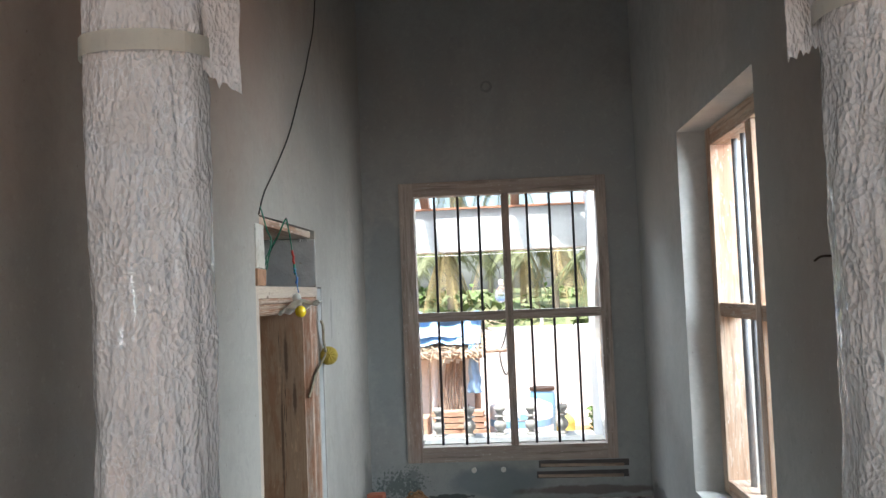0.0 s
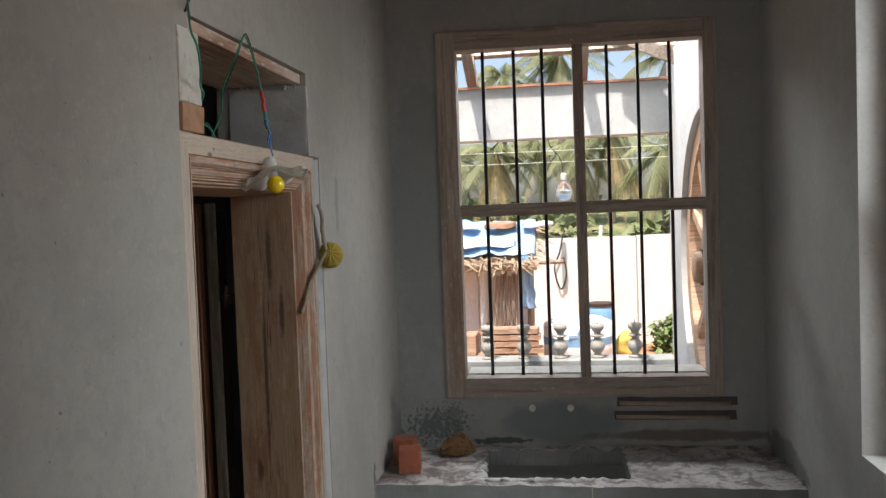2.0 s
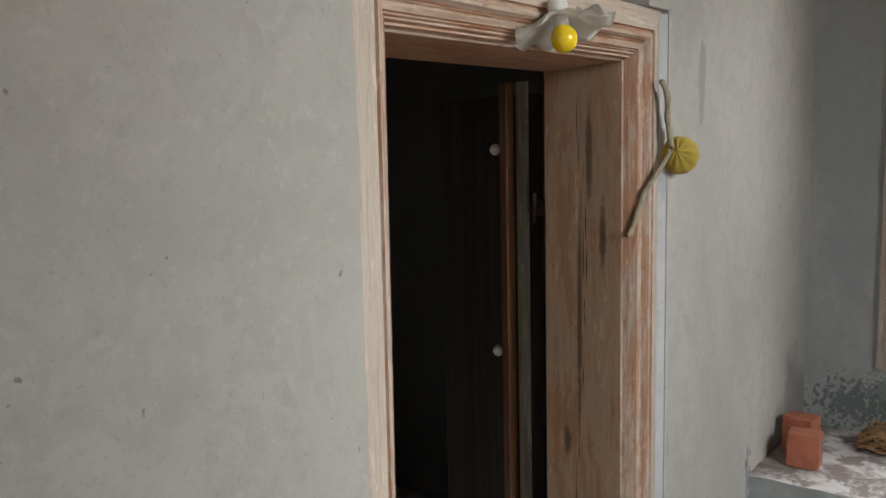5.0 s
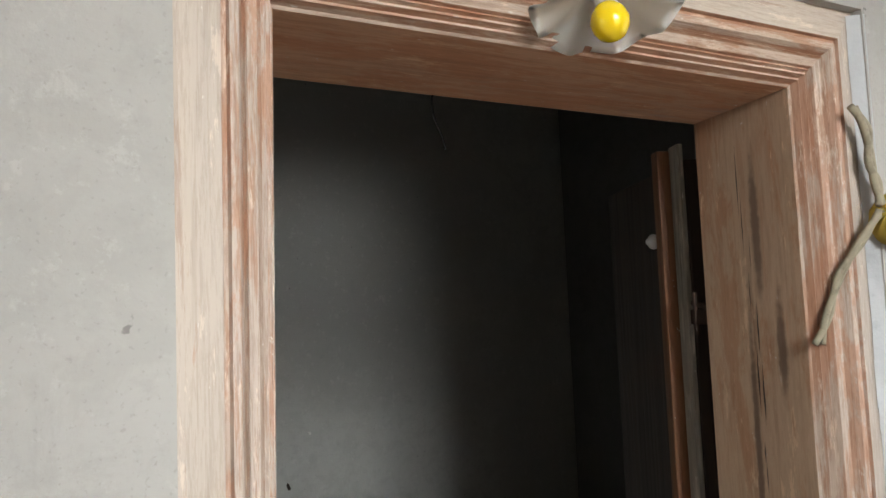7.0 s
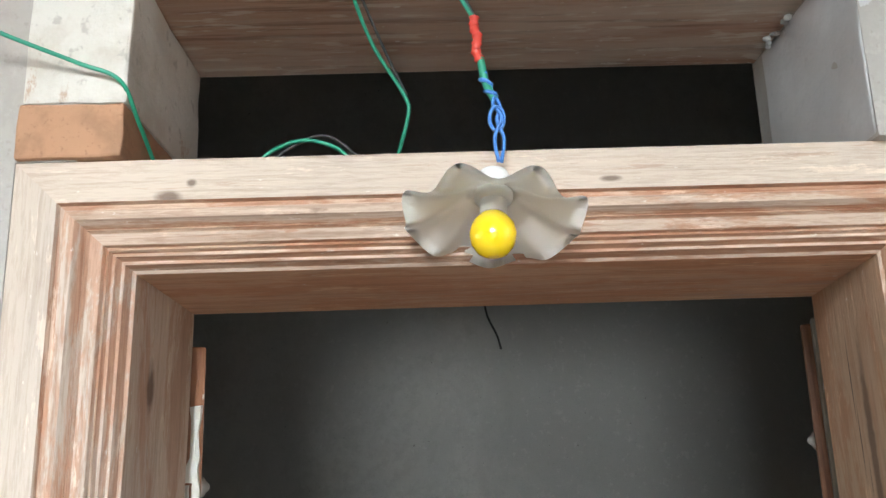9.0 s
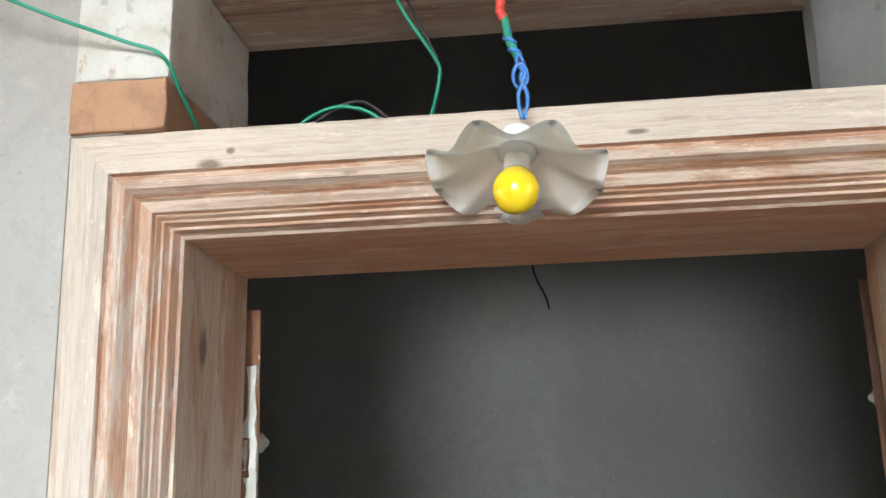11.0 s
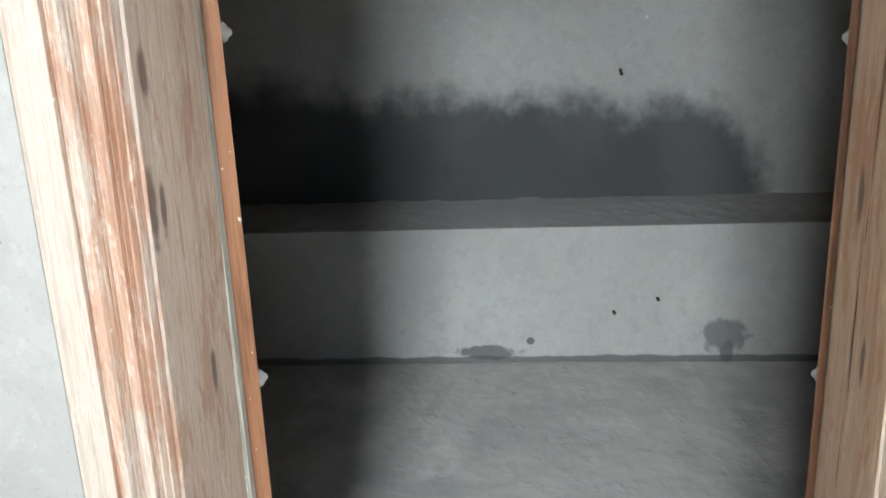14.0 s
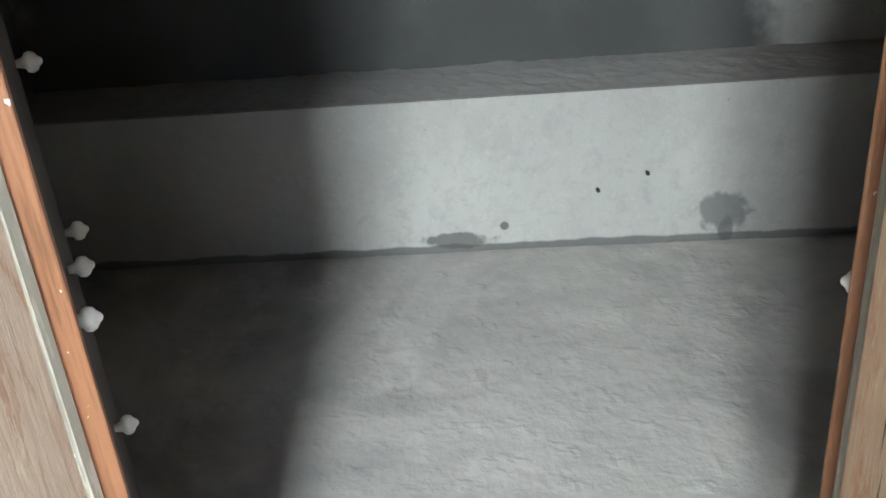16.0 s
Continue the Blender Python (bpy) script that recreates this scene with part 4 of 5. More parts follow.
# bits and pieces on and round the counter
for x0, y0, turn, h in ((-0.688, 4.490, 6, 0.098), (-0.722, 4.585, -8, 0.112)):
    b = box(-0.043, 0.043, -0.036, 0.036, 0, h, 0.004)
    rough(b, 0.004, 30, 2)
    ob = part("brick", b, M_REDBRICK)
    ob.matrix_basis = pose(x0, y0, CZ + 0.004, 0, 0, turn)
    tagged(ob, "red clay brick standing on end on the counter", "brick", group="bricks on the counter")

coil = bmesh.new()
rng = random.Random(21)
for k in range(30):
    knots = []
    a, spin = rng.uniform(0, 6.28), rng.choice((-1, 1)) * rng.uniform(0.7, 1.3)
    for s in range(6):
        r = rng.uniform(0.25, 1.0)
        knots.append((0.082 * r * math.cos(a), 0.056 * r * math.sin(a), 0.008 + 0.105 * rng.random() * (1.15 - r)))
        a += spin
    tube(curve_points(knots, 5), rng.uniform(0.0026, 0.0058), 6, coil)
ob = part("coir_rope", coil, M_COIR, smooth=True)
ob.matrix_basis = pose(-0.525, 4.735, CZ + 0.004)
tagged(ob, "tangled bundle of brown coir rope on the counter", "rope")

for x in (-0.207, -0.043):
    p = thing("water_outlet", "capped white plastic water outlet low on the wall", "pipe", pose(x, NY - 0.001, 1.112), group="outlets under the window")
    part("stub", tube([(0, 0.02, 0), (0, -0.018, 0)], 0.011, 14), M_PVC, p, smooth=True)
    part("cap", tube([(0, -0.012, 0), (0, -0.030, 0)], 0.0145, 8), M_HOLDER, p)
for z, x0, x1 in ((1.127, 0.165, 0.625), (1.068, 0.150, 0.62)):
    c = thing("wall_chase", "pipe laid in an open chase cut into the wall", "pipe", group="pipes in the wall")
    # no groove is cut: a raised strip is coloured as its shade
    part("chase", rough(box(x0 - 0.01, x1 + 0.03, NY - 0.003, NY + 0.002, z - 0.014, z + 0.024), 0.004, 16, 6), M_GROOVE_SHADE, c, "dark strip standing in for the shade of an open groove")
    part("pipe", tube([(x0, NY - 0.006, z), (x1, NY - 0.006, z - 0.006)], 0.0085, 10), M_TRAP, c, smooth=True)
ring = tube([(-0.05 + 0.028 * math.cos(a), NY - 0.004, 3.28 + 0.028 * math.sin(a)) for a in (2 * math.pi * k / 20 for k in range(21))], 0.006, 6)
tagged(part("wall_socket_ring", ring, M_SLAB), "small round rim of an open conduit box on the wall", "conduit")
hook_bm = tube(curve_points([(EX, 2.10, 2.16), (EX - 0.03, 2.10, 2.16), (EX - 0.05, 2.09, 2.15)], 4), 0.003, 6)
tagged(part("wall_nail", hook_bm, M_NAIL), "bent rusty nail in the plaster", "nail")

# broken plaster where the counter meets the west wall, and a ridge below it
edge = bmesh.new()
rng = random.Random(17)
for k in range(30):
    own = bmesh.new()
    bmesh.ops.create_icosphere(own, subdivisions=1, radius=rng.uniform(0.005, 0.013))
    own.transform(Matrix.Translation((WX + 0.001, 4.335 + rng.uniform(-0.015, 0.02), 0.84 + 0.17 * rng.random())) @ Matrix.Diagonal((0.5, 1, 1.6, 1)))
    join(edge, rough(own, 0.005, 60))
for k in range(26):
    own = bmesh.new()
    bmesh.ops.create_icosphere(own, subdivisions=1, radius=rng.uniform(0.006, 0.014))
    own.transform(Matrix.Translation((EX - 0.001, 4.30 + 0.57 * rng.random(), CZ + rng.uniform(-0.06, 0.03))) @ Matrix.Diagonal((0.6, 1.4, 1, 1)))
    join(edge, rough(own, 0.005, 60))
structure("plaster_crumbs", edge, M_SLAB, "crumbling plaster along the counter's ends", "trim")
ridge = rough(box(WX - 0.001, WX + 0.005, 4.318, 4.326, FLOOR, 0.86), 0.002, 12, 6)
structure("plaster_ridge", ridge, M_SLAB, "thin vertical plaster ridge under the counter", "trim")
# thin dark strip down the corner under the counter
split = rough(box(WX + 0.001, WX + 0.004, NY - 0.003, NY - 0.001, 0.25, 0.62), 0.0015, 12, 6)
structure("corner_line", split, M_BAR, "thin dark line in the corner", "trim")
for y, z, m in ((3.652, 0.375, M_NAIL), (3.80, 0.422, M_NAIL)):
    tagged(part("nail_stub", tube([(RX - 0.004, y, z), (RX + 0.008, y + 0.004, z - 0.006)], 0.006, 7), m), "dark nail stub in the lower wall", "nail", group="nail stubs")
tagged(part("nail_stub", tube([(RXU - 0.004, 3.803, 1.345), (RXU + 0.008, 3.803, 1.345)], 0.006, 7), M_STUD), "pale plug in the upper wall", "nail", group="nail stubs")
tagged(part("nail_stub", tube([(RXU - 0.004, 3.714, 1.165), (RXU + 0.010, 3.718, 1.145)], 0.006, 7), M_NAIL), "dark nail stub in the upper wall", "nail", group="nail stubs")

# under the counter
pot = thing("pipe_stub", "grey pipe end stuffed with crumpled brown paper on the floor", "pipe", pose(-0.085, 4.64, FLOOR))
part("pipe", lathe([(0.055, 0.0), (0.055, 0.06), (0.05, 0.06), (0.05, 0.02)], 20), M_PVC, pot, smooth=True)
wad = bmesh.new()
bmesh.ops.create_icosphere(wad, subdivisions=4, radius=0.085)
wad.transform(Matrix.Diagonal((1.05, 0.8, 0.42, 1)))
rough(wad, 0.030, 24)
wad.transform(Matrix.Translation((0, 0, 0.085)))
part("paper_wad", wad, M_PAPER, pot, "crumpled brown paper")
lump = bmesh.new()
bmesh.ops.create_icosphere(lump, subdivisions=3, radius=0.05)
lump.transform(Matrix.Diagonal((1.1, 0.8, 0.7, 1)))
rough(lump, 0.028, 16)
ob = part("cement_lump", lump, M_STONE)
ob.matrix_basis = pose(-0.64, 4.56, FLOOR + 0.028)
tagged(ob, "broken lump of cement on the kitchen floor", "rubble")

# ---- the lamp, its cables, the knotted cloth ----
lamp = thing("pendant_lamp", "white scalloped enamel shade with a yellow bulb, hung on a cable", "lamp", pose(-0.785, 3.277, 2.060, -4, -15, 0) @ Matrix.Scale(0.68, 4))
part("bulb", lathe([(0.001, -0.034), (0.012, -0.032), (0.022, -0.026), (0.030, -0.014), (0.033, 0.0), (0.030, 0.014), (0.022, 0.026), (0.016, 0.032)], 28), M_BULB, lamp, "glossy yellow lacquered bulb", smooth=True)
part("bulb_base", lathe([(0.016, 0.030), (0.019, 0.032), (0.019, 0.052), (0.016, 0.054)], 24), M_HOLDER, lamp, smooth=True)
shade = bmesh.new()
rings, N = [], 96
for s, (r, z) in enumerate(((0.026, 0.066), (0.040, 0.062), (0.058, 0.050), (0.080, 0.036), (0.104, 0.027), (0.126, 0.025))):
    wave = (s / 5) ** 1.6
    rings.append([shade.verts.new((r * (1 + 0.05 * wave * math.cos(8 * a + 3.14)) * math.cos(a), r * (1 + 0.05 * wave * math.cos(8 * a + 3.14)) * math.sin(a), z + 0.010 * wave * math.cos(8 * a + 3.14) - 0.004 * wave)) for a in (2 * math.pi * k / N for k in range(N))])
for a, b in zip(rings, rings[1:]):
    for k in range(N):
        shade.faces.new((a[k], a[(k + 1) % N], b[(k + 1) % N], b[k]))
bmesh.ops.solidify(shade, geom=shade.faces[:], thickness=0.0016)
shade_ob = part("shade", shade, M_SHADE, lamp, "scalloped white enamel", smooth=True)
for p in shade_ob.data.polygons:
    p.use_smooth = p.area > 2e-5
part("holder", lathe([(0.016, 0.052), (0.027, 0.056), (0.028, 0.068), (0.024, 0.070), (0.025, 0.090), (0.020, 0.100), (0.010, 0.106)], 24), M_HOLDER, lamp, "white bakelite lamp holder", smooth=True)


def cable(name, knots, radius, material, label):
    return tagged(part(name, tube(curve_points(knots, 10), radius, 7), material, smooth=True), label, "cable")


lamp_flex = thing("lamp_flex", "knotted lamp cable of blue, green and red wires", "cable")
part("blue_wire", tube(curve_points([(-0.794, 3.289, 2.134), (-0.799, 3.293, 2.160), (-0.800, 3.287, 2.180), (-0.801, 3.291, 2.194), (-0.803, 3.284, 2.212)], 10), 0.0019, 7), M_BLUE, lamp_flex, "blue wire tied in a knot", smooth=True)
part("blue_wire", tube(curve_points([(-0.792, 3.286, 2.134), (-0.797, 3.284, 2.160), (-0.797, 3.291, 2.182), (-0.799, 3.284, 2.196), (-0.802, 3.287, 2.210)], 10), 0.0019, 7), M_BLUE, lamp_flex, smooth=True)
part("blue_loop", tube([(-0.799 + 0.004 * math.sin(a), 3.287 + 0.007 * math.cos(a), 2.181 + 0.011 * math.sin(a)) for a in (0.314 * k for k in range(21))], 0.0019, 7), M_BLUE, lamp_flex, smooth=True)
part("green_wire", tube(curve_points([(-0.803, 3.286, 2.203), (-0.804, 3.278, 2.222), (-0.804, 3.274, 2.248)], 10), 0.0042, 7), M_GREEN, lamp_flex, smooth=True)
part("blue_twist", tube([(-0.8035 + 0.0045 * math.sin(1.1 * k), 3.284 - 0.0008 * k + 0.0045 * math.cos(1.1 * k), 2.206 + 0.0022 * k) for k in range(13)], 0.0022, 6), M_BLUE, lamp_flex, smooth=True)
part("red_tape", tube(curve_points([(-0.804, 3.274, 2.245), (-0.806, 3.270, 2.258), (-0.805, 3.272, 2.272), (-0.808, 3.269, 2.284), (-0.809, 3.270, 2.296)], 8), [0.0045 + 0.0015 * (k % 5 == 2) for k in range(33)], 8), M_RED, lamp_flex, "wound red insulating tape", smooth=True)
part("green_wire", tube(curve_points([(-0.809, 3.270, 2.294), (-0.808, 3.248, 2.330), (-0.804, 3.200, 2.375), (-0.798, 3.150, 2.402), (-0.800, 3.128, 2.398), (-0.830, 3.142, 2.345), (-0.865, 3.162, 2.298), (-0.885, 3.194, 2.248), (-0.892, 3.198, 2.225), (-0.915, 3.180, 2.170)], 10), 0.0022, 7), M_GREEN, lamp_flex, "green wire looped over the board", smooth=True)
part("dark_wire", tube(curve_points([(-0.809, 3.272, 2.294), (-0.809, 3.252, 2.332), (-0.804, 3.205, 2.379), (-0.797, 3.152, 2.408), (-0.798, 3.130, 2.402), (-0.830, 3.150, 2.345), (-0.866, 3.174, 2.294), (-0.887, 3.197, 2.248)], 10), 0.0018, 6), M_BLACKWIRE, lamp_flex, smooth=True)
cable("hanging_wire", [(west(y) + 0.006, y, z) for y, z in ((3.86, 4.28), (3.80, 3.47), (3.62, 3.14), (3.46, 2.95), (3.27, 2.745), (3.06, 2.58), (2.92, 2.48), (2.85, 2.40))], 0.0026, M_BLACKWIRE, "thin dark wire hanging down the plaster wall")
cable("green_wire_loose", [(-0.812, 2.858, 2.425), (-0.785, 2.797, 2.385), (-0.760, 2.746, 2.336), (-0.745, 2.735, 2.305), (-0.768, 2.800, 2.275), (-0.800, 2.872, 2.253), (-0.812, 2.912, 2.238), (-0.845, 2.922, 2.205), (-0.930, 2.922, 2.165)], 0.0023, M_GREEN, "green wire bent round the pier")
cable("green_wire_curl", [(-0.87, 3.03, 2.168), (-0.868, 3.05, 2.188), (-0.864, 3.085, 2.198), (-0.862, 3.12, 2.188), (-0.862, 3.14, 2.168)], 0.0023, M_GREEN, "curled end of green wire on the door head").matrix_basis = pose(RECESS, 0, 0)
cable("black_wire_curl", [(-0.872, 3.04, 2.168), (-0.870, 3.07, 2.192), (-0.866, 3.11, 2.203), (-0.864, 3.15, 2.172)], 0.002, M_BLACKWIRE, "thin dark wire lying on the door head").matrix_basis = pose(RECESS, 0, 0)
cable("loose_thread", [(-1.21, 3.290, 2.15), (-1.21, 3.288, 2.11), (-1.212, 3.300, 2.10), (-1.21, 3.294, 2.09), (-1.21, 3.297, 2.06), (-1.21, 3.31, 2.03), (-1.21, 3.315, 2.01)], 0.0016, M_BLACKWIRE, "thin dark thread hanging inside the doorway").matrix_basis = pose(RECESS, 0, 0)
cable("frame_nail", [(WX - 0.02, 3.70, 2.10), (WX + 0.004, 3.80, 2.097)], 0.0025, M_NAIL, "long rusty nail through the frame").matrix_basis = pose(RECESS, 0, 0)

bundle = thing("cloth_bundle", "mustard cloth ball tied on a twisted cord beside the door", "bundle", pose(-0.013, -0.006, 0.003))
ball = bmesh.new()
bmesh.ops.create_uvsphere(ball, u_segments=40, v_segments=24, radius=0.041)
for v in ball.verts:
    a = math.atan2(v.co.y, v.co.x)
    pinch = max(0.0, v.co.z / 0.041) ** 2
    v.co *= 1 + 0.05 * math.cos(11 * a) * (0.3 + pinch) - 0.12 * pinch
ball.transform(Matrix.Translation((WX + 0.026, 3.787, 1.850)) @ Euler((radians(75), 0, radians(15))).to_matrix().to_4x4())
part("cloth_ball", ball, M_CLOTH, bundle, "gathered mustard cloth", smooth=True)
for k in range(2):
    o = 0.004 * (2 * k - 1)
    upper = [(WX + 0.012, 3.722 + o, 2.006), (WX + 0.016, 3.742 - o, 1.975), (WX + 0.014, 3.748 + o, 1.93), (WX + 0.016, 3.755 - o, 1.90), (WX + 0.022, 3.752 + o, 1.868)]
    lower = [(WX + 0.022, 3.752 + o, 1.862), (WX + 0.004, 3.728 - o, 1.82), (-0.818, 3.708 + o, 1.775), (-0.832, 3.694 - o, 1.72), (-0.842, 3.684 + 2 * o, 1.682)]
    part("cord", tube(curve_points(upper, 8), 0.0055, 7), M_ROPE, bundle, smooth=True)
    part("cord", tube(curve_points(lower, 8), 0.005, 7), M_ROPE, bundle, "frayed lower end", smooth=True)


# ---- the two wrapped pillars ----
def wrapped_pillar(x, y, seed):
    pillar = thing("wrapped_pillar", "round pillar wrapped in crinkled bubble wrap and tape", "pillar", pose(x, y, FLOOR), group="pillars at the kitchen opening")
    part("post", lathe([(0.078, 0.0), (0.078, TOP - FLOOR)], 32), M_LIME, pillar, "pale post inside the wrap", smooth=True)
    bm = bmesh.new()
    rows, sides = 300, 110
    rings = []
    for i in range(rows + 1):
        z = (TOP - FLOOR) * i / rows
        ring = []
        for k in range(sides):
            a = 2 * math.pi * k / sides
            p = Vector((math.cos(a) * 1.3, math.sin(a) * 1.3, z * 2.0 + seed))
            r = 0.092 + 0.010 * noise.noise(p) + 0.006 * noise.noise(p * 4.1)
            q = Vector((math.cos(a) * 8, math.sin(a) * 8, z * 40 + seed))
            r += 0.003 * abs(noise.noise(q * 0.6)) + 0.0012 * noise.noise(q * 2.0)
            fold = math.sin(3 * a + 2.5 * z + seed)
            r += 0.006 * max(0.0, fold) ** 6
            ring.append(bm.verts.new((r * math.cos(a), r * math.sin(a), z)))
        rings.append(ring)
    for a, b in zip(rings, rings[1:]):
        for k in range(sides):
            bm.faces.new((a[k], a[(k + 1) % sides], b[(k + 1) % sides], b[k]))
    part("bubble_wrap", bm, M_WRAP, pillar, "clear crinkled bubble wrap", smooth=True)
    for z in (2.365, 1.15):
        band = bmesh.new()
        two = [[band.verts.new(((0.102 + 0.004 * noise.noise(Vector((math.cos(a) * 3, math.sin(a) * 3, z)))) * math.cos(a), (0.102 + 0.004 * noise.noise(Vector((math.cos(a) * 3, math.sin(a) * 3, z)))) * math.sin(a), z + dz + 0.008 * math.sin(a))) for a in (2 * math.pi * k / 60 for k in range(60))] for dz in (0, 0.032)]
        for k in range(60):
            band.faces.new((two[0][k], two[0][(k + 1) % 60], two[1][(k + 1) % 60], two[1][k]))
        bmesh.ops.solidify(band, geom=band.faces[:], thickness=0.001)
        part("tape", band, M_TAPE, pillar, "band of pale tape")
    flap = bmesh.new()
    bmesh.ops.create_grid(flap, x_segments=14, y_segments=40, size=0.5)
    for v in flap.verts:
        u, w = v.co.x + 0.5, v.co.y + 0.5
        wob = noise.noise(Vector((u * 3, w * 9, seed)))
        v.co = Vector((0.09 + 0.055 * u + 0.012 * wob, -0.02 + 0.04 * u + 0.02 * wob, 2.34 + 1.1 * w - 0.03 * u + 0.02 * noise.noise(Vector((u * 9, w * 20, seed)))))
    part("loose_flap", flap, M_WRAP, pillar, "loose edge of the wrap", smooth=True)
    return pillar


wrapped_pillar(-0.555, 1.345, 3.0)
right_pillar = wrapped_pillar(0.585, 1.345, 11.0)
right_pillar.matrix_basis = pose(0.585, 1.345, FLOOR, 0, 0, 170)

# ---- outdoors: ground, veranda, yard ----
GROUND = -0.40
ground = bmesh.new()
bmesh.ops.create_grid(ground, x_segments=60, y_segments=60, size=1.0)
for v in ground.verts:
    r = max(abs(v.co.x), abs(v.co.y))
    v.co = Vector((v.co.x * 24 * (1 + 60 * r ** 6), 10 + v.co.y * 24 * (1 + 60 * r ** 6), GROUND))
    v.co.z += 0.03 * noise.noise(v.co * 0.6) - 0.03
structure("ground", ground, M_SOIL, "bare red soil reaching to the horizon", "ground")
structure("veranda_floor", box(-3.0, 0.83, 5.085, 7.22, GROUND, 0.10), M_SLAB, "cement veranda floor", "floor")
structure("wall_veranda_far", box(-3.15, -3.0, 5.085, 7.2, GROUND, 2.8), M_VERANDA, "pale veranda end wall", "wall")

parapet = thing("parapet", "low cement parapet along the veranda", "parapet", kind="structure")
part("coping", box(-3.0, 0.69, 6.98, 7.20, 0.86, 0.93, 0.006), M_SLAB, parapet)
part("upstand", box(-3.0, 0.69, 7.02, 7.16, 0.10, 0.86), M_SLAB, parapet)
baluster = thing("baluster", "small turned grey cement baluster standing loose on the parapet", "baluster", pose(-0.574, 7.09, 0.93), "balusters on the parapet")
part("casting", lathe([(0.045, 0.0), (0.046, 0.012), (0.026, 0.020), (0.024, 0.03), (0.044, 0.055), (0.052, 0.078), (0.046, 0.104), (0.024, 0.128), (0.022, 0.14),
                       (0.046, 0.148), (0.046, 0.156), (0.024, 0.162), (0.023, 0.172), (0.040, 0.196), (0.046, 0.204), (0.046, 0.232)], 20), M_BALUSTER, baluster, smooth=True)
part("rod", tube([(0, 0, 0.232), (0, 0, 0.258)], 0.003, 6), M_NAIL, baluster)
for k in range(1, 5):
    copy_thing(baluster, pose(-0.574 + 0.2525 * k, 7.09, 0.93, 0, 0, 25 * k))

structure("beam_veranda", box(-3.0, 0.69, 6.98, 7.20, 2.443, 2.785), M_VERANDA, "pale rendered veranda beam", "beam")
structure("beam_tile_course", rough(box(-3.0, 0.69, 6.95, 7.21, 2.787, 2.803), 0.004, 12, 0), M_TILERED, "thin course of red tile on the beam", "trim")

# veranda side wall with a round opening
CY, CZW, CR = 5.80, 1.63, 0.84
side = bmesh.new()
N = 64
for x, nxt in ((0.69, 0.83),):
    ring = [(CY + CR * math.cos(a), CZW + CR * math.sin(a)) for a in (2 * math.pi * k / N for k in range(N))]

    def rim_point(k):
        a = 2 * math.pi * k / N
        c, s = math.cos(a), math.sin(a)
        t = min(((7.10 - CY) / c) if c > 1e-6 else ((5.085 - CY) / c) if c < -1e-6 else 99, ((2.95 - CZW) / s) if s > 1e-6 else ((GROUND - CZW) / s) if s < -1e-6 else 99)
        return CY + c * t, CZW + s * t

    a_in = [side.verts.new((x, max(5.085, p[0]), p[1])) for p in ring]
    b_in = [side.verts.new((nxt, max(5.085, p[0]), p[1])) for p in ring]
    a_out = [side.verts.new((x, *rim_point(k))) for k in range(N)]
    b_out = [side.verts.new((nxt, *rim_point(k))) for k in range(N)]
    for k in range(N):
        j = (k + 1) % N
        side.faces.new((a_in[k], a_in[j], a_out[j], a_out[k]))
        side.faces.new((b_in[k], b_in[j], b_out[j], b_out[k]))
        side.faces.new((a_in[k], a_in[j], b_in[j], b_in[k]))
        side.faces.new((a_out[k], a_out[j], b_out[j], b_out[k]))
structure("wall_veranda_side", side, M_VERANDA, "pale blue-grey wall with a large round opening", "wall")

wheel = thing("cart_wheel", "wooden bullock-cart wheel built into the round wall opening", "wheel", pose(0.76, CY, CZW, 0, -90, 0))
rimbm = bmesh.new()
prof = [(CR - 0.115, -0.035), (CR - 0.004, -0.035), (CR - 0.004, 0.035), (CR - 0.115, 0.035)]
rr = [[rimbm.verts.new((r * math.cos(a), r * math.sin(a), z)) for r, z in prof] for a in (2 * math.pi * k / 64 for k in range(64))]
for k in range(64):
    for q in range(4):
        rimbm.faces.new((rr[k][q], rr[k][(q + 1) % 4], rr[(k + 1) % 64][(q + 1) % 4], rr[(k + 1) % 64][q]))
part("felloe", rimbm, M_WHEEL, wheel)
part("hub", lathe([(0.085, -0.10), (0.105, -0.08), (0.105, 0.02), (0.09, 0.05), (0.082, 0.11), (0.076, 0.125), (0.03, 0.125)], 28), M_WHEEL, wheel, "turned hub with an iron band", smooth=True)
part("hub_band", lathe([(0.088, 0.050), (0.096, 0.050), (0.096, 0.09), (0.088, 0.09)], 28), M_NAIL, wheel)
for k in range(12):
    a = 2 * math.pi * k / 12 + 0.12
    sp = box(0.09, CR - 0.10, -0.032, 0.032, -0.022, 0.022, 0.006)
    sp.transform(Matrix.Rotation(a, 4, "Z"))
    part("spoke", sp, M_WHEEL, wheel)

# unfinished roof over the veranda
for x in (-1.37, -0.62, 0.13, 0.88):
    r = thing("rafter", "grey bare timber rafter of the unfinished roof", "rafter", pose(x, 7.10, 2.86, -24, 0, 0), group="rafters")
    part("timber", box(-0.035, 0.035, -2.2, 0.25, -0.045, 0.045, 0.004), M_ROOFBEAM, r)
pur = thing("purlin", "long grey timber purlin across the rafters", "purlin", pose(0, 6.93, 3.01, -24, 0, 0))
part("timber", box(-3.0, 1.3, -0.022, 0.022, -0.022, 0.022, 0.004), M_ROOFBEAM, pur)
for p, q in (((0.14, 7.0, 3.20), (0.78, 6.75, 2.85)), ((0.30, 6.7, 3.36), (1.10, 6.5, 2.98))):
    hip = thing("hip_timber", "heavy slanting roof timber at the corner", "rafter", group="hip timbers")
    part("timber", tube([p, q], 0.055, 4), M_ROOFBEAM, hip)

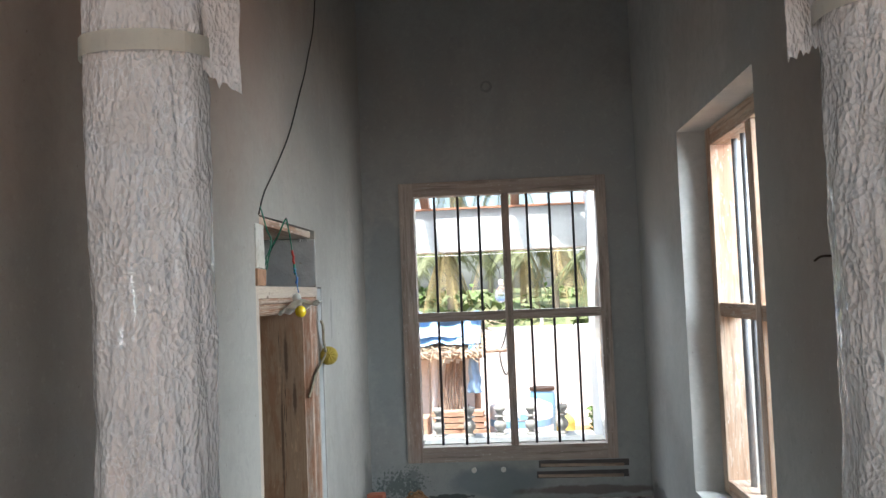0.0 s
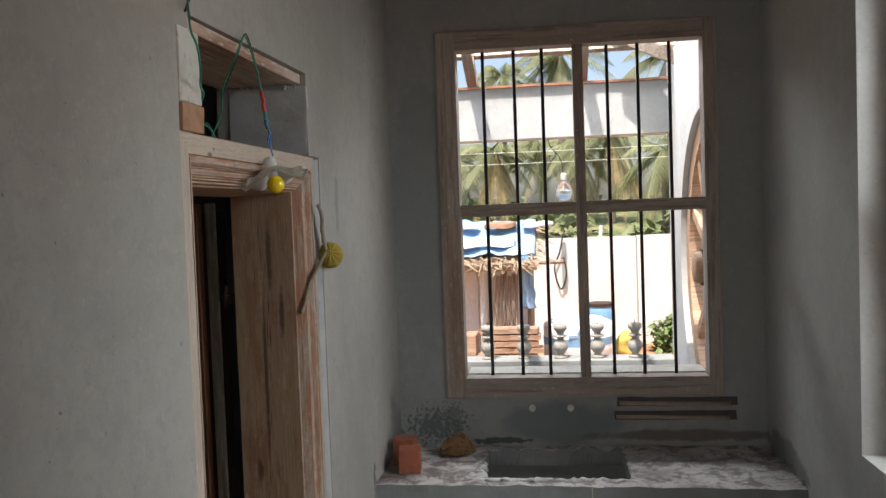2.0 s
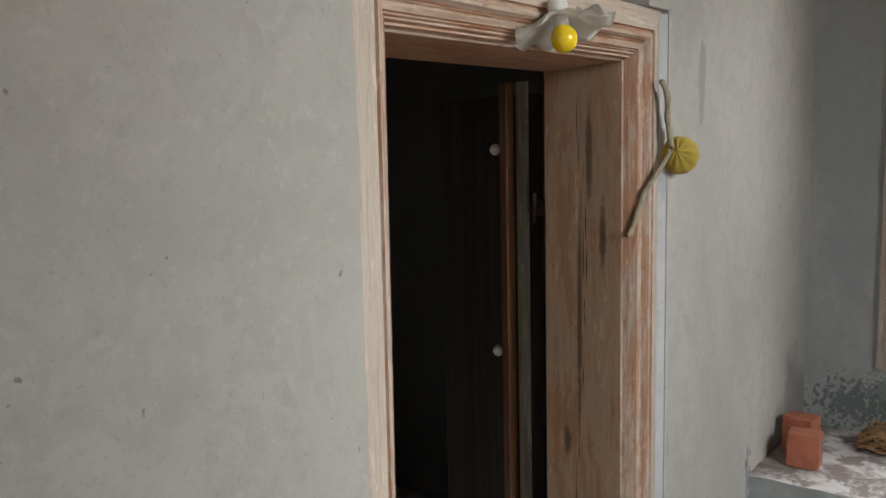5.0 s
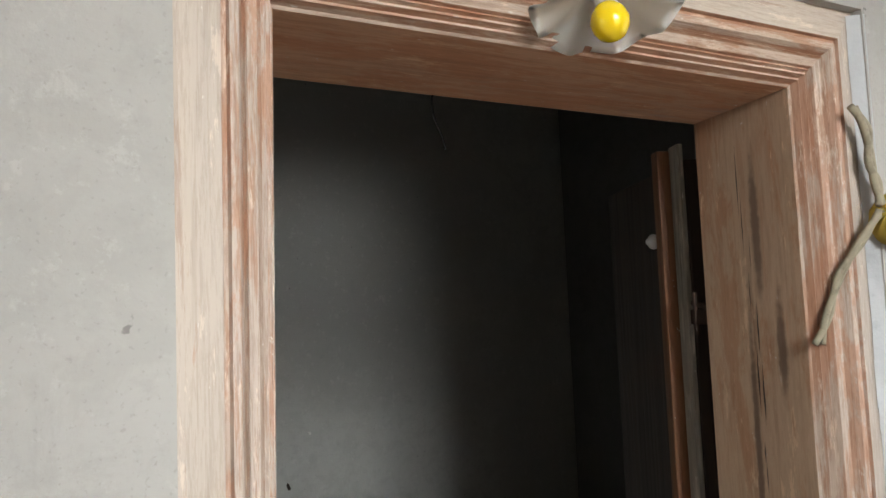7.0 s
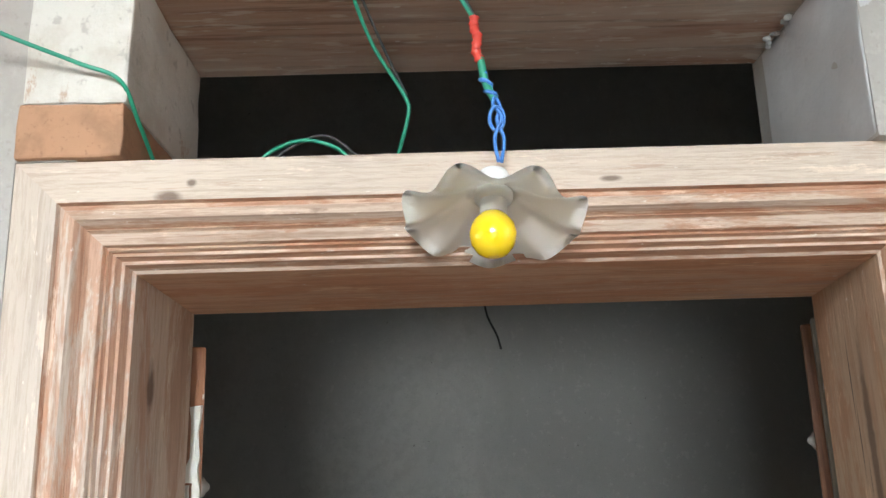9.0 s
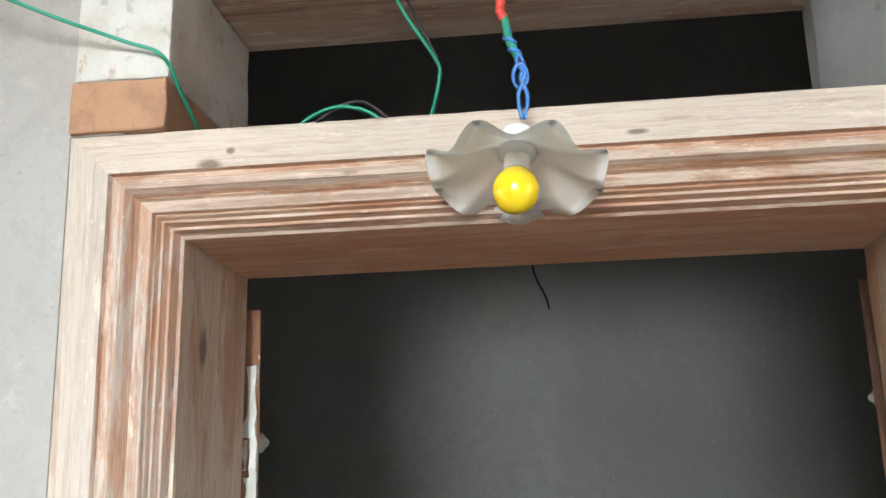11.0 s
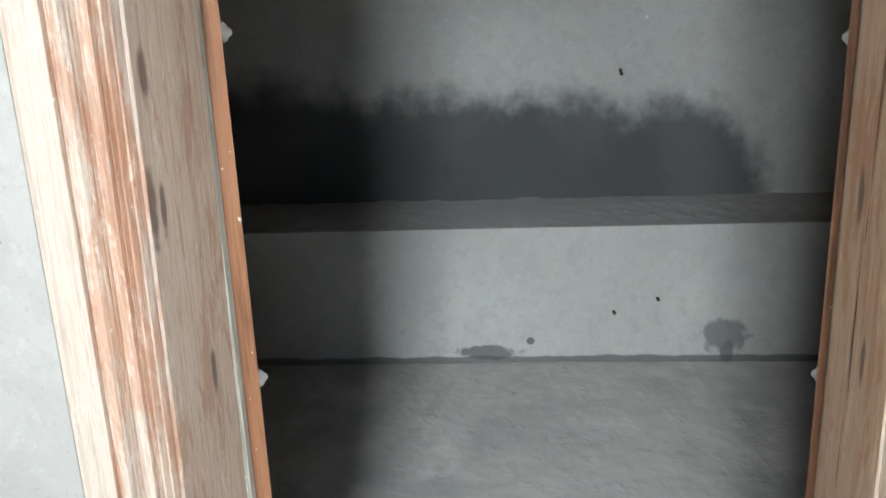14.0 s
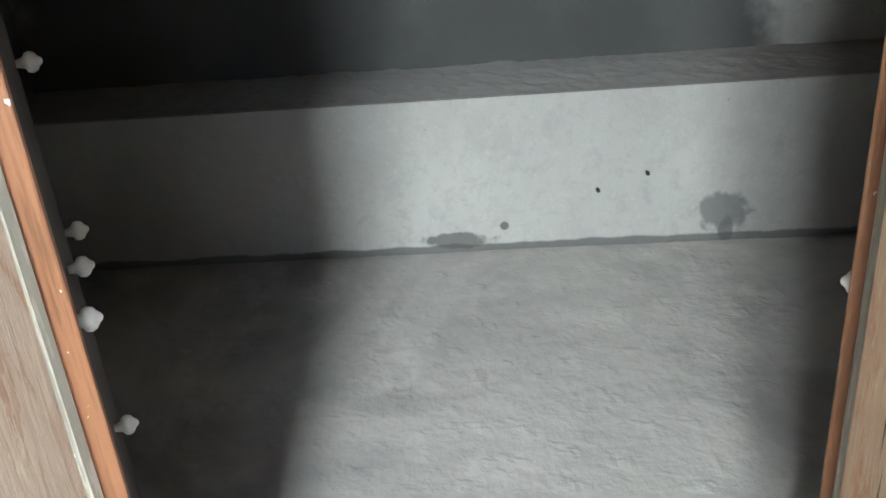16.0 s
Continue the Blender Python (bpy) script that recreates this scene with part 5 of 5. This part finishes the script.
hung = thing("hanging_bulb", "clear glass bulb hung on a bent wire from the beam", "lamp", pose(-0.015, 7.09, 2.085))
part("bulb", lathe([(0.004, -0.075), (0.03, -0.068), (0.05, -0.045), (0.056, -0.012), (0.048, 0.03), (0.03, 0.06), (0.02, 0.075)], 20), M_GLASS, hung, smooth=True)
part("holder", lathe([(0.02, 0.075), (0.022, 0.11), (0.01, 0.12)], 12), M_HOLDER, hung)
part("wire", tube(curve_points([(0, 0, 0.12), (-0.02, 0, 0.22), (-0.08, 0, 0.30), (-0.10, 0, 0.358)], 6), 0.003, 6), M_BLACKWIRE, hung)

# the compound wall
cwall = thing("compound_wall", "long sun-bleached white compound wall with joints and rebar stubs", "wall", kind="structure")
for k in range(-5, 9):
    part("panel", box(2.4 * k + 0.012 - 1.1, 2.4 * k + 2.388 - 1.1, 16.0, 16.15, GROUND - 0.2, 1.42 + 0.012 * (k % 3), 0.006), M_WHITE, cwall)
    part("joint", box(2.4 * k - 0.012 - 1.1, 2.4 * k + 0.012 - 1.1, 16.012, 16.13, GROUND - 0.2, 1.40), M_SLAB, cwall)
    part("post_stub", tube([(2.4 * k + 0.7, 16.07, 1.40), (2.4 * k + 0.72, 16.07, 1.62)], 0.03, 6), M_WHITE, cwall)
conduit = thing("wall_cable", "dark cable looped from a fitting on the compound wall", "cable")
part("box", box(0.03, 0.10, 15.95, 15.998, 0.55, 1.35, 0.004), M_SLAB, conduit)
part("cable", tube(curve_points([(0.06, 15.94, 1.5), (0.0, 15.94, 1.2), (-0.10, 15.94, 0.9), (0.0, 15.94, 0.55), (0.10, 15.94, 0.8), (0.06, 15.94, 1.1)], 8), 0.014, 6), M_BLACKWIRE, conduit)

# the hut
hut = thing("hut", "small white hut with a thatched roof under blue tarpaulin", "hut")
part("back_wall", box(-3.4, -0.45, 13.2, 13.3, GROUND - 0.1, 1.6), M_WHITE, hut)
part("front_wall", box(-3.4, -1.10, 12.1, 12.2, GROUND - 0.1, 1.25), M_WHITE, hut)
for x in (-1.02, -0.42):
    part("post", tube([(x, 11.95, GROUND - 0.1), (x + 0.02, 11.95, 1.32)], 0.045, 10), M_WHITE if x < -0.9 else M_POLE, hut)
th = bmesh.new()
rng = random.Random(5)
for k in range(2600):
    x, s = rng.uniform(-3.5, -0.30), rng.random()
    y0, z0 = 11.62 + 1.7 * s, 1.26 + 0.42 * s
    a = rng.gauss(0, 0.5)
    ln = rng.uniform(0.15, 0.38)
    p = Vector((x, y0, z0 + rng.uniform(0, 0.05)))
    d = Vector((math.sin(a), -math.cos(a), -0.28 + rng.gauss(0, 0.12))) * ln
    w = Vector((0.010, 0, 0.006))
    th.faces.new([th.verts.new(q) for q in (p - w, p + w, p + d + w * 0.3, p + d - w * 0.3)])
box(-3.5, -0.32, 11.70, 13.4, 1.20, 1.25, 0, th)
thatch = part("thatch", th, M_THATCH, hut, "ragged dry palm thatch")
thatch["kind"] = "stuff"
tarp = bmesh.new()
bmesh.ops.create_grid(tarp, x_segments=60, y_segments=30, size=0.5)
for v in tarp.verts:
    u, w = v.co.x + 0.5, v.co.y + 0.5
    v.co = Vector((-3.5 + 3.16 * u, 11.84 + 1.5 * w, 1.40 + 0.40 * w + 0.06 * noise.noise(Vector((u * 14, w * 5, 0))) + 0.03 * noise.noise(Vector((u * 30, w * 14, 3)))))
bmesh.ops.solidify(tarp, geom=tarp.faces[:], thickness=0.006)
part("tarpaulin", tarp, M_TARP, hut, "rumpled blue tarpaulin", smooth=True)
tarp2 = bmesh.new()
bmesh.ops.create_grid(tarp2, x_segments=40, y_segments=12, size=0.5)
for v in tarp2.verts:
    u, w = v.co.x + 0.5, v.co.y + 0.5
    v.co = Vector((-2.9 + 2.3 * u, 11.95 + 0.35 * w + 0.1 * math.sin(7 * u), 1.50 + 0.10 * w + 0.05 * noise.noise(Vector((u * 9, w * 4, 8)))))
bmesh.ops.solidify(tarp2, geom=tarp2.faces[:], thickness=0.006)
part("pale_sheet", tarp2, M_TARPW, hut, "pale sheet over the tarpaulin", smooth=True)
for k in range(3):
    rag = rough(box(-1.5 + 0.5 * k, -1.1 + 0.5 * k, 12.6, 12.9, 1.72, 1.78, 0.01), 0.05, 5, 3)
    part("rag", rag, M_CLAY if k == 1 else M_TARPW, hut)
flag = bmesh.new()
bmesh.ops.create_grid(flag, x_segments=10, y_segments=30, size=0.5)
for v in flag.verts:
    u, w = v.co.x + 0.5, v.co.y + 0.5
    v.co = Vector((-0.47 + (0.10 + 0.10 * (1 - w)) * (u - 0.3) + 0.03 * noise.noise(Vector((0, w * 5, 2))), 11.80 + 0.03 * math.sin(9 * u + 4 * w), 0.72 + 0.66 * w))
bmesh.ops.solidify(flag, geom=flag.faces[:], thickness=0.004)
part("hanging_sheet", flag, M_TARP, hut, "strip of blue sheet hanging from the eave", smooth=True)
part("eave_pole", tube([(-3.4, 11.70, 1.24), (0.02, 11.66, 1.30)], 0.025, 8), M_POLE, hut)
for k in range(6):
    pl = thing("leaning_pole", "grey weathered pole leaning against the hut", "pole", group="poles against the hut")
    part("pole", tube([(-0.92 + 0.06 * k, 11.60, GROUND - 0.02), (-0.80 + 0.045 * k, 11.93, 1.12 + 0.03 * (k % 3))], 0.022 + 0.012 * (k == 0), 8), M_POLE, pl)

rng = random.Random(13)
for row in range(9):
    for col in range(2):
        p = thing("timber_offcut", "short weathered plank in a stack in the yard", "plank", pose(-0.78 + 0.33 * col + rng.uniform(-0.05, 0.05), 10.9, GROUND + 0.35 + 0.075 * row, 0, 0, rng.uniform(-6, 6)), "stacked planks")
        part("plank", box(-0.17, 0.17, -0.12, 0.12, 0.0, 0.06, 0.006), M_PLANK, p)
base = thing("timber_stack_base", "long red-brown boards under the plank stack", "board", pose(-1.0, 10.9, GROUND))
for k in range(4):
    part("board", box(-1.1, 0.62, -0.2, 0.2, 0.085 * k, 0.085 * k + 0.075, 0.008), M_PLANK, base)
crate = thing("wooden_crate", "brown crate beside the plank stack", "crate", pose(-1.32, 11.1, GROUND))
part("body", box(-0.30, 0.30, -0.2, 0.2, 0.35, 0.92, 0.01), M_PLANK, crate)
part("legs", box(-0.28, 0.28, -0.18, 0.18, 0.0, 0.348, 0.01), M_POLE, crate)

tank = thing("water_tank", "squat white plastic water tank with a blue band", "tank", pose(0.20, 13.0, GROUND) @ Matrix.Diagonal((1.06, 1.06, 1.0, 1)))
part("body", lathe([(0.42, 0.0), (0.45, 0.02), (0.45, 0.40), (0.455, 0.42), (0.455, 0.46), (0.45, 0.48), (0.45, 0.74), (0.43, 0.78), (0.30, 0.84), (0.10, 0.87), (0.02, 0.87)], 36), M_TANK, tank, smooth=True)
part("band", lathe([(0.4515, 0.50), (0.4535, 0.50), (0.4535, 0.60), (0.4515, 0.60)], 36), M_BARREL, tank, "pale blue printed band")
for k, (a, w) in enumerate(((-1.75, 0.10), (-1.45, 0.16))):
    part("label_bar", box(0.4545 * math.cos(a) - w / 2, 0.4545 * math.cos(a) + w / 2, 0.4545 * math.sin(a) - 0.012, 0.4545 * math.sin(a), 0.62, 0.66 + 0.05 * k), M_BARREL, tank, "plain blue label bar")
drum = thing("blue_barrel", "blue plastic barrel with a dark rim", "barrel", pose(0.57, 14.0, GROUND) @ Matrix.Diagonal((0.72, 0.72, 0.94, 1)))
part("body", lathe([(0.26, 0.0), (0.29, 0.05), (0.29, 0.85), (0.26, 0.93), (0.25, 0.94)], 28), M_BARREL, drum, smooth=True)
part("rim", lathe([(0.25, 0.93), (0.285, 0.93), (0.285, 0.98), (0.25, 0.98)], 28), M_NAIL, drum, "dark clamp rim")
sack = bmesh.new()
bmesh.ops.create_icosphere(sack, subdivisions=3, radius=0.2)
sack.transform(Matrix.Diagonal((0.8, 0.7, 1.2, 1)))
rough(sack, 0.06, 7)
ob = part("sack", sack, M_SACK, smooth=True)
ob.matrix_basis = pose(0.93, 14.2, GROUND + 0.2)
tagged(ob, "crumpled yellow sack on the soil", "sack")
for k in range(5):
    b = thing("clay_brick_pile", "loose pile of red bricks on the soil", "bricks", pose(-0.30 + 0.05 * k, 12.2 + 0.1 * k, GROUND), "brick piles")
    for q in range(3):
        part("brick", box(-0.11, 0.11, -0.05, 0.05, 0.08 * q, 0.08 * q + 0.072, 0.005), M_REDBRICK, b)


# ---- plants ----
def bush(x, y, z, w, d, h, count, size, material, label, seed, name="bush"):
    def grow(r):
        while True:
            p = Vector((r.uniform(-1, 1), r.uniform(-1, 1), r.uniform(0, 1)))
            q = 1.0 + 0.35 * noise.noise(Vector((p.x * 2 + seed, p.y * 2, p.z * 2)))
            if p.x ** 2 + p.y ** 2 + (p.z * 0.9) ** 2 < q * q * 0.8:
                return (x + p.x * w, y + p.y * d, z + p.z * h)
    bm = leaves(count, grow, size, random.Random(seed))
    tube([(x, y, z - 0.05), (x + 0.05 * w, y, z + 0.5 * h)], 0.012 * h + 0.006, 6, bm)
    return tagged(part(name, bm, material), label, "bush", kind="stuff")


bush(1.80, 15.2, GROUND, 0.42, 0.35, 0.60, 600, 0.13, M_LEAFGREEN, "low broad-leaved green bush by the wall", 31)
bush(2.7, 15.3, GROUND, 0.6, 0.35, 0.8, 500, 0.13, M_LEAFGREEN, "low broad-leaved green bush by the wall", 32)


def palm(x, y, height, crown, seed, dry):
    rng = random.Random(seed)
    tree = thing("coconut_palm", "tall coconut palm with drooping green and dry fronds", "tree", pose(x, y, GROUND - 0.1, 0, 0, rng.uniform(0, 360)), "coconut palms")
    lean = rng.uniform(-0.5, 0.5)
    part("trunk", tube([(lean * (s / 8) ** 2, 0, height * s / 8) for s in range(9)], [0.19 - 0.09 * s / 8 for s in range(9)], 9), M_TRUNK, tree, smooth=True)
    fronds = {False: bmesh.new(), True: bmesh.new()}
    for k in range(26):
        hang = k < 9
        a = rng.uniform(0, 6.28)
        lift = rng.uniform(-1.2, -0.5) if hang else rng.uniform(-0.2, 1.1)
        length = crown * rng.uniform(0.8, 1.15)
        bm = fronds[hang and rng.random() < dry]
        pts = []
        for s in range(9):
            t = s / 8
            out = length * (t * math.cos(lift) if not hang else (t * 0.55))
            pts.append(Vector((lean + math.cos(a) * out, math.sin(a) * out, height + length * (math.sin(lift) * t - 0.75 * t * t))))
        tube(pts, [0.035 * (1 - 0.85 * s / 8) for s in range(9)], 4, bm, caps=False)
        for s in range(34):
            t = 0.12 + 0.86 * s / 34
            f = t * 8
            i = min(7, int(f))
            p = pts[i].lerp(pts[i + 1], f - i)
            way = (pts[i + 1] - pts[i]).normalized()
            side_way = way.cross(Vector((0, 0, 1)))
            if side_way.length < 0.1:
                side_way = Vector((math.sin(a), -math.cos(a), 0))
            side_way.normalize()
            ln = length * 0.26 * math.sin(math.pi * min(1, 0.15 + t * 0.85))
            for sgn in (-1, 1):
                tip = p + ln * (sgn * side_way * 0.7 + way * 0.45 + Vector((0, 0, -0.55 - 0.3 * rng.random())))
                bm.faces.new([bm.verts.new(q) for q in (p - way * 0.03, p + way * 0.03, tip)])
    part("crown", fronds[False], M_FROND, tree, "green fronds")
    if fronds[True].faces:
        part("dry_fronds", fronds[True], M_DRYFROND, tree, "hanging dry brown fronds")
    else:
        fronds[True].free()
    return tree


for k, (x, y, h, c, dry) in enumerate(((-2.1, 35, 4.6, 2.3, 0.8), (-2.6, 48, 9.6, 3.0, 0.3), (0.35, 40, 9.2, 3.0, 0.3), (0.9, 36, 4.8, 2.2, 0.7), (2.1, 34, 5.2, 2.4, 0.9),
                                         (3.6, 30, 4.2, 2.3, 0.5), (5.0, 36, 8.4, 2.8, 0.3), (-4.4, 38, 4.6, 2.3, 0.3), (-6.5, 42, 7.5, 2.8, 0.4), (7.0, 44, 6.0, 2.6, 0.5),
                                         (-0.6, 46, 5.6, 2.4, 0.6), (3.2, 46, 6.2, 2.6, 0.6))):
    palm(x, y, h, c, 70 + k, dry)
for k, (x, y, w, h, n) in enumerate(((-7, 29, 4, 2.4, 900), (-1, 31, 4, 2.6, 800), (5, 29, 4, 2.9, 1500), (11, 30, 4, 3.0, 1400), (-2, 38, 6, 3.0, 1700), (6, 40, 6, 3.5, 2200), (-12, 40, 6, 3.0, 1600), (15, 44, 7, 3.6, 1800))):
    bush(x, y, GROUND - 0.1, w, 1.6, h, n, 0.42, M_SCRUB if k < 4 else M_LEAFGREEN, "dense scrub beyond the compound wall", 40 + k, "scrub")
bank = bmesh.new()
bmesh.ops.create_grid(bank, x_segments=80, y_segments=50, size=0.5)
for v in bank.verts:
    across, away = v.co.x, v.co.y + 0.5
    v.co = Vector((across * 110, 17.5 + 55 * away, GROUND - 0.15 + 2.25 * min(1.0, away * 2.2) ** 0.8 + 0.5 * away))
    v.co.z += 0.10 * noise.fractal(v.co * 0.5, 0.8, 2.0, 4)
structure("grass_bank", bank, M_GRASS, "pale green grassy rise beyond the compound wall", "ground")
lines = thing("overhead_line", "overhead wires between two poles beyond the wall", "power line")
for x in (-14, 14):
    part("pole", tube([(x, 24, GROUND - 0.3), (x, 24, 4.0)], 0.09, 10), M_SLAB, lines)
for z in (3.55, 3.25):
    part("wire", tube(curve_points([(-14, 24, z + 0.05), (0, 24, z - 0.1), (14, 24, z + 0.1)], 10), 0.007, 5), M_WHITE, lines)

# east of the house
structure("wall_neighbour", box(3.6, 3.75, -2.0, 16.0, GROUND - 0.2, 2.6), M_WHITE, "sunlit white wall across a narrow passage", "wall")
bush(2.9, 6.5, GROUND, 0.5, 0.5, 1.8, 500, 0.16, M_LEAFGREEN, "green bush in the side passage", 60)
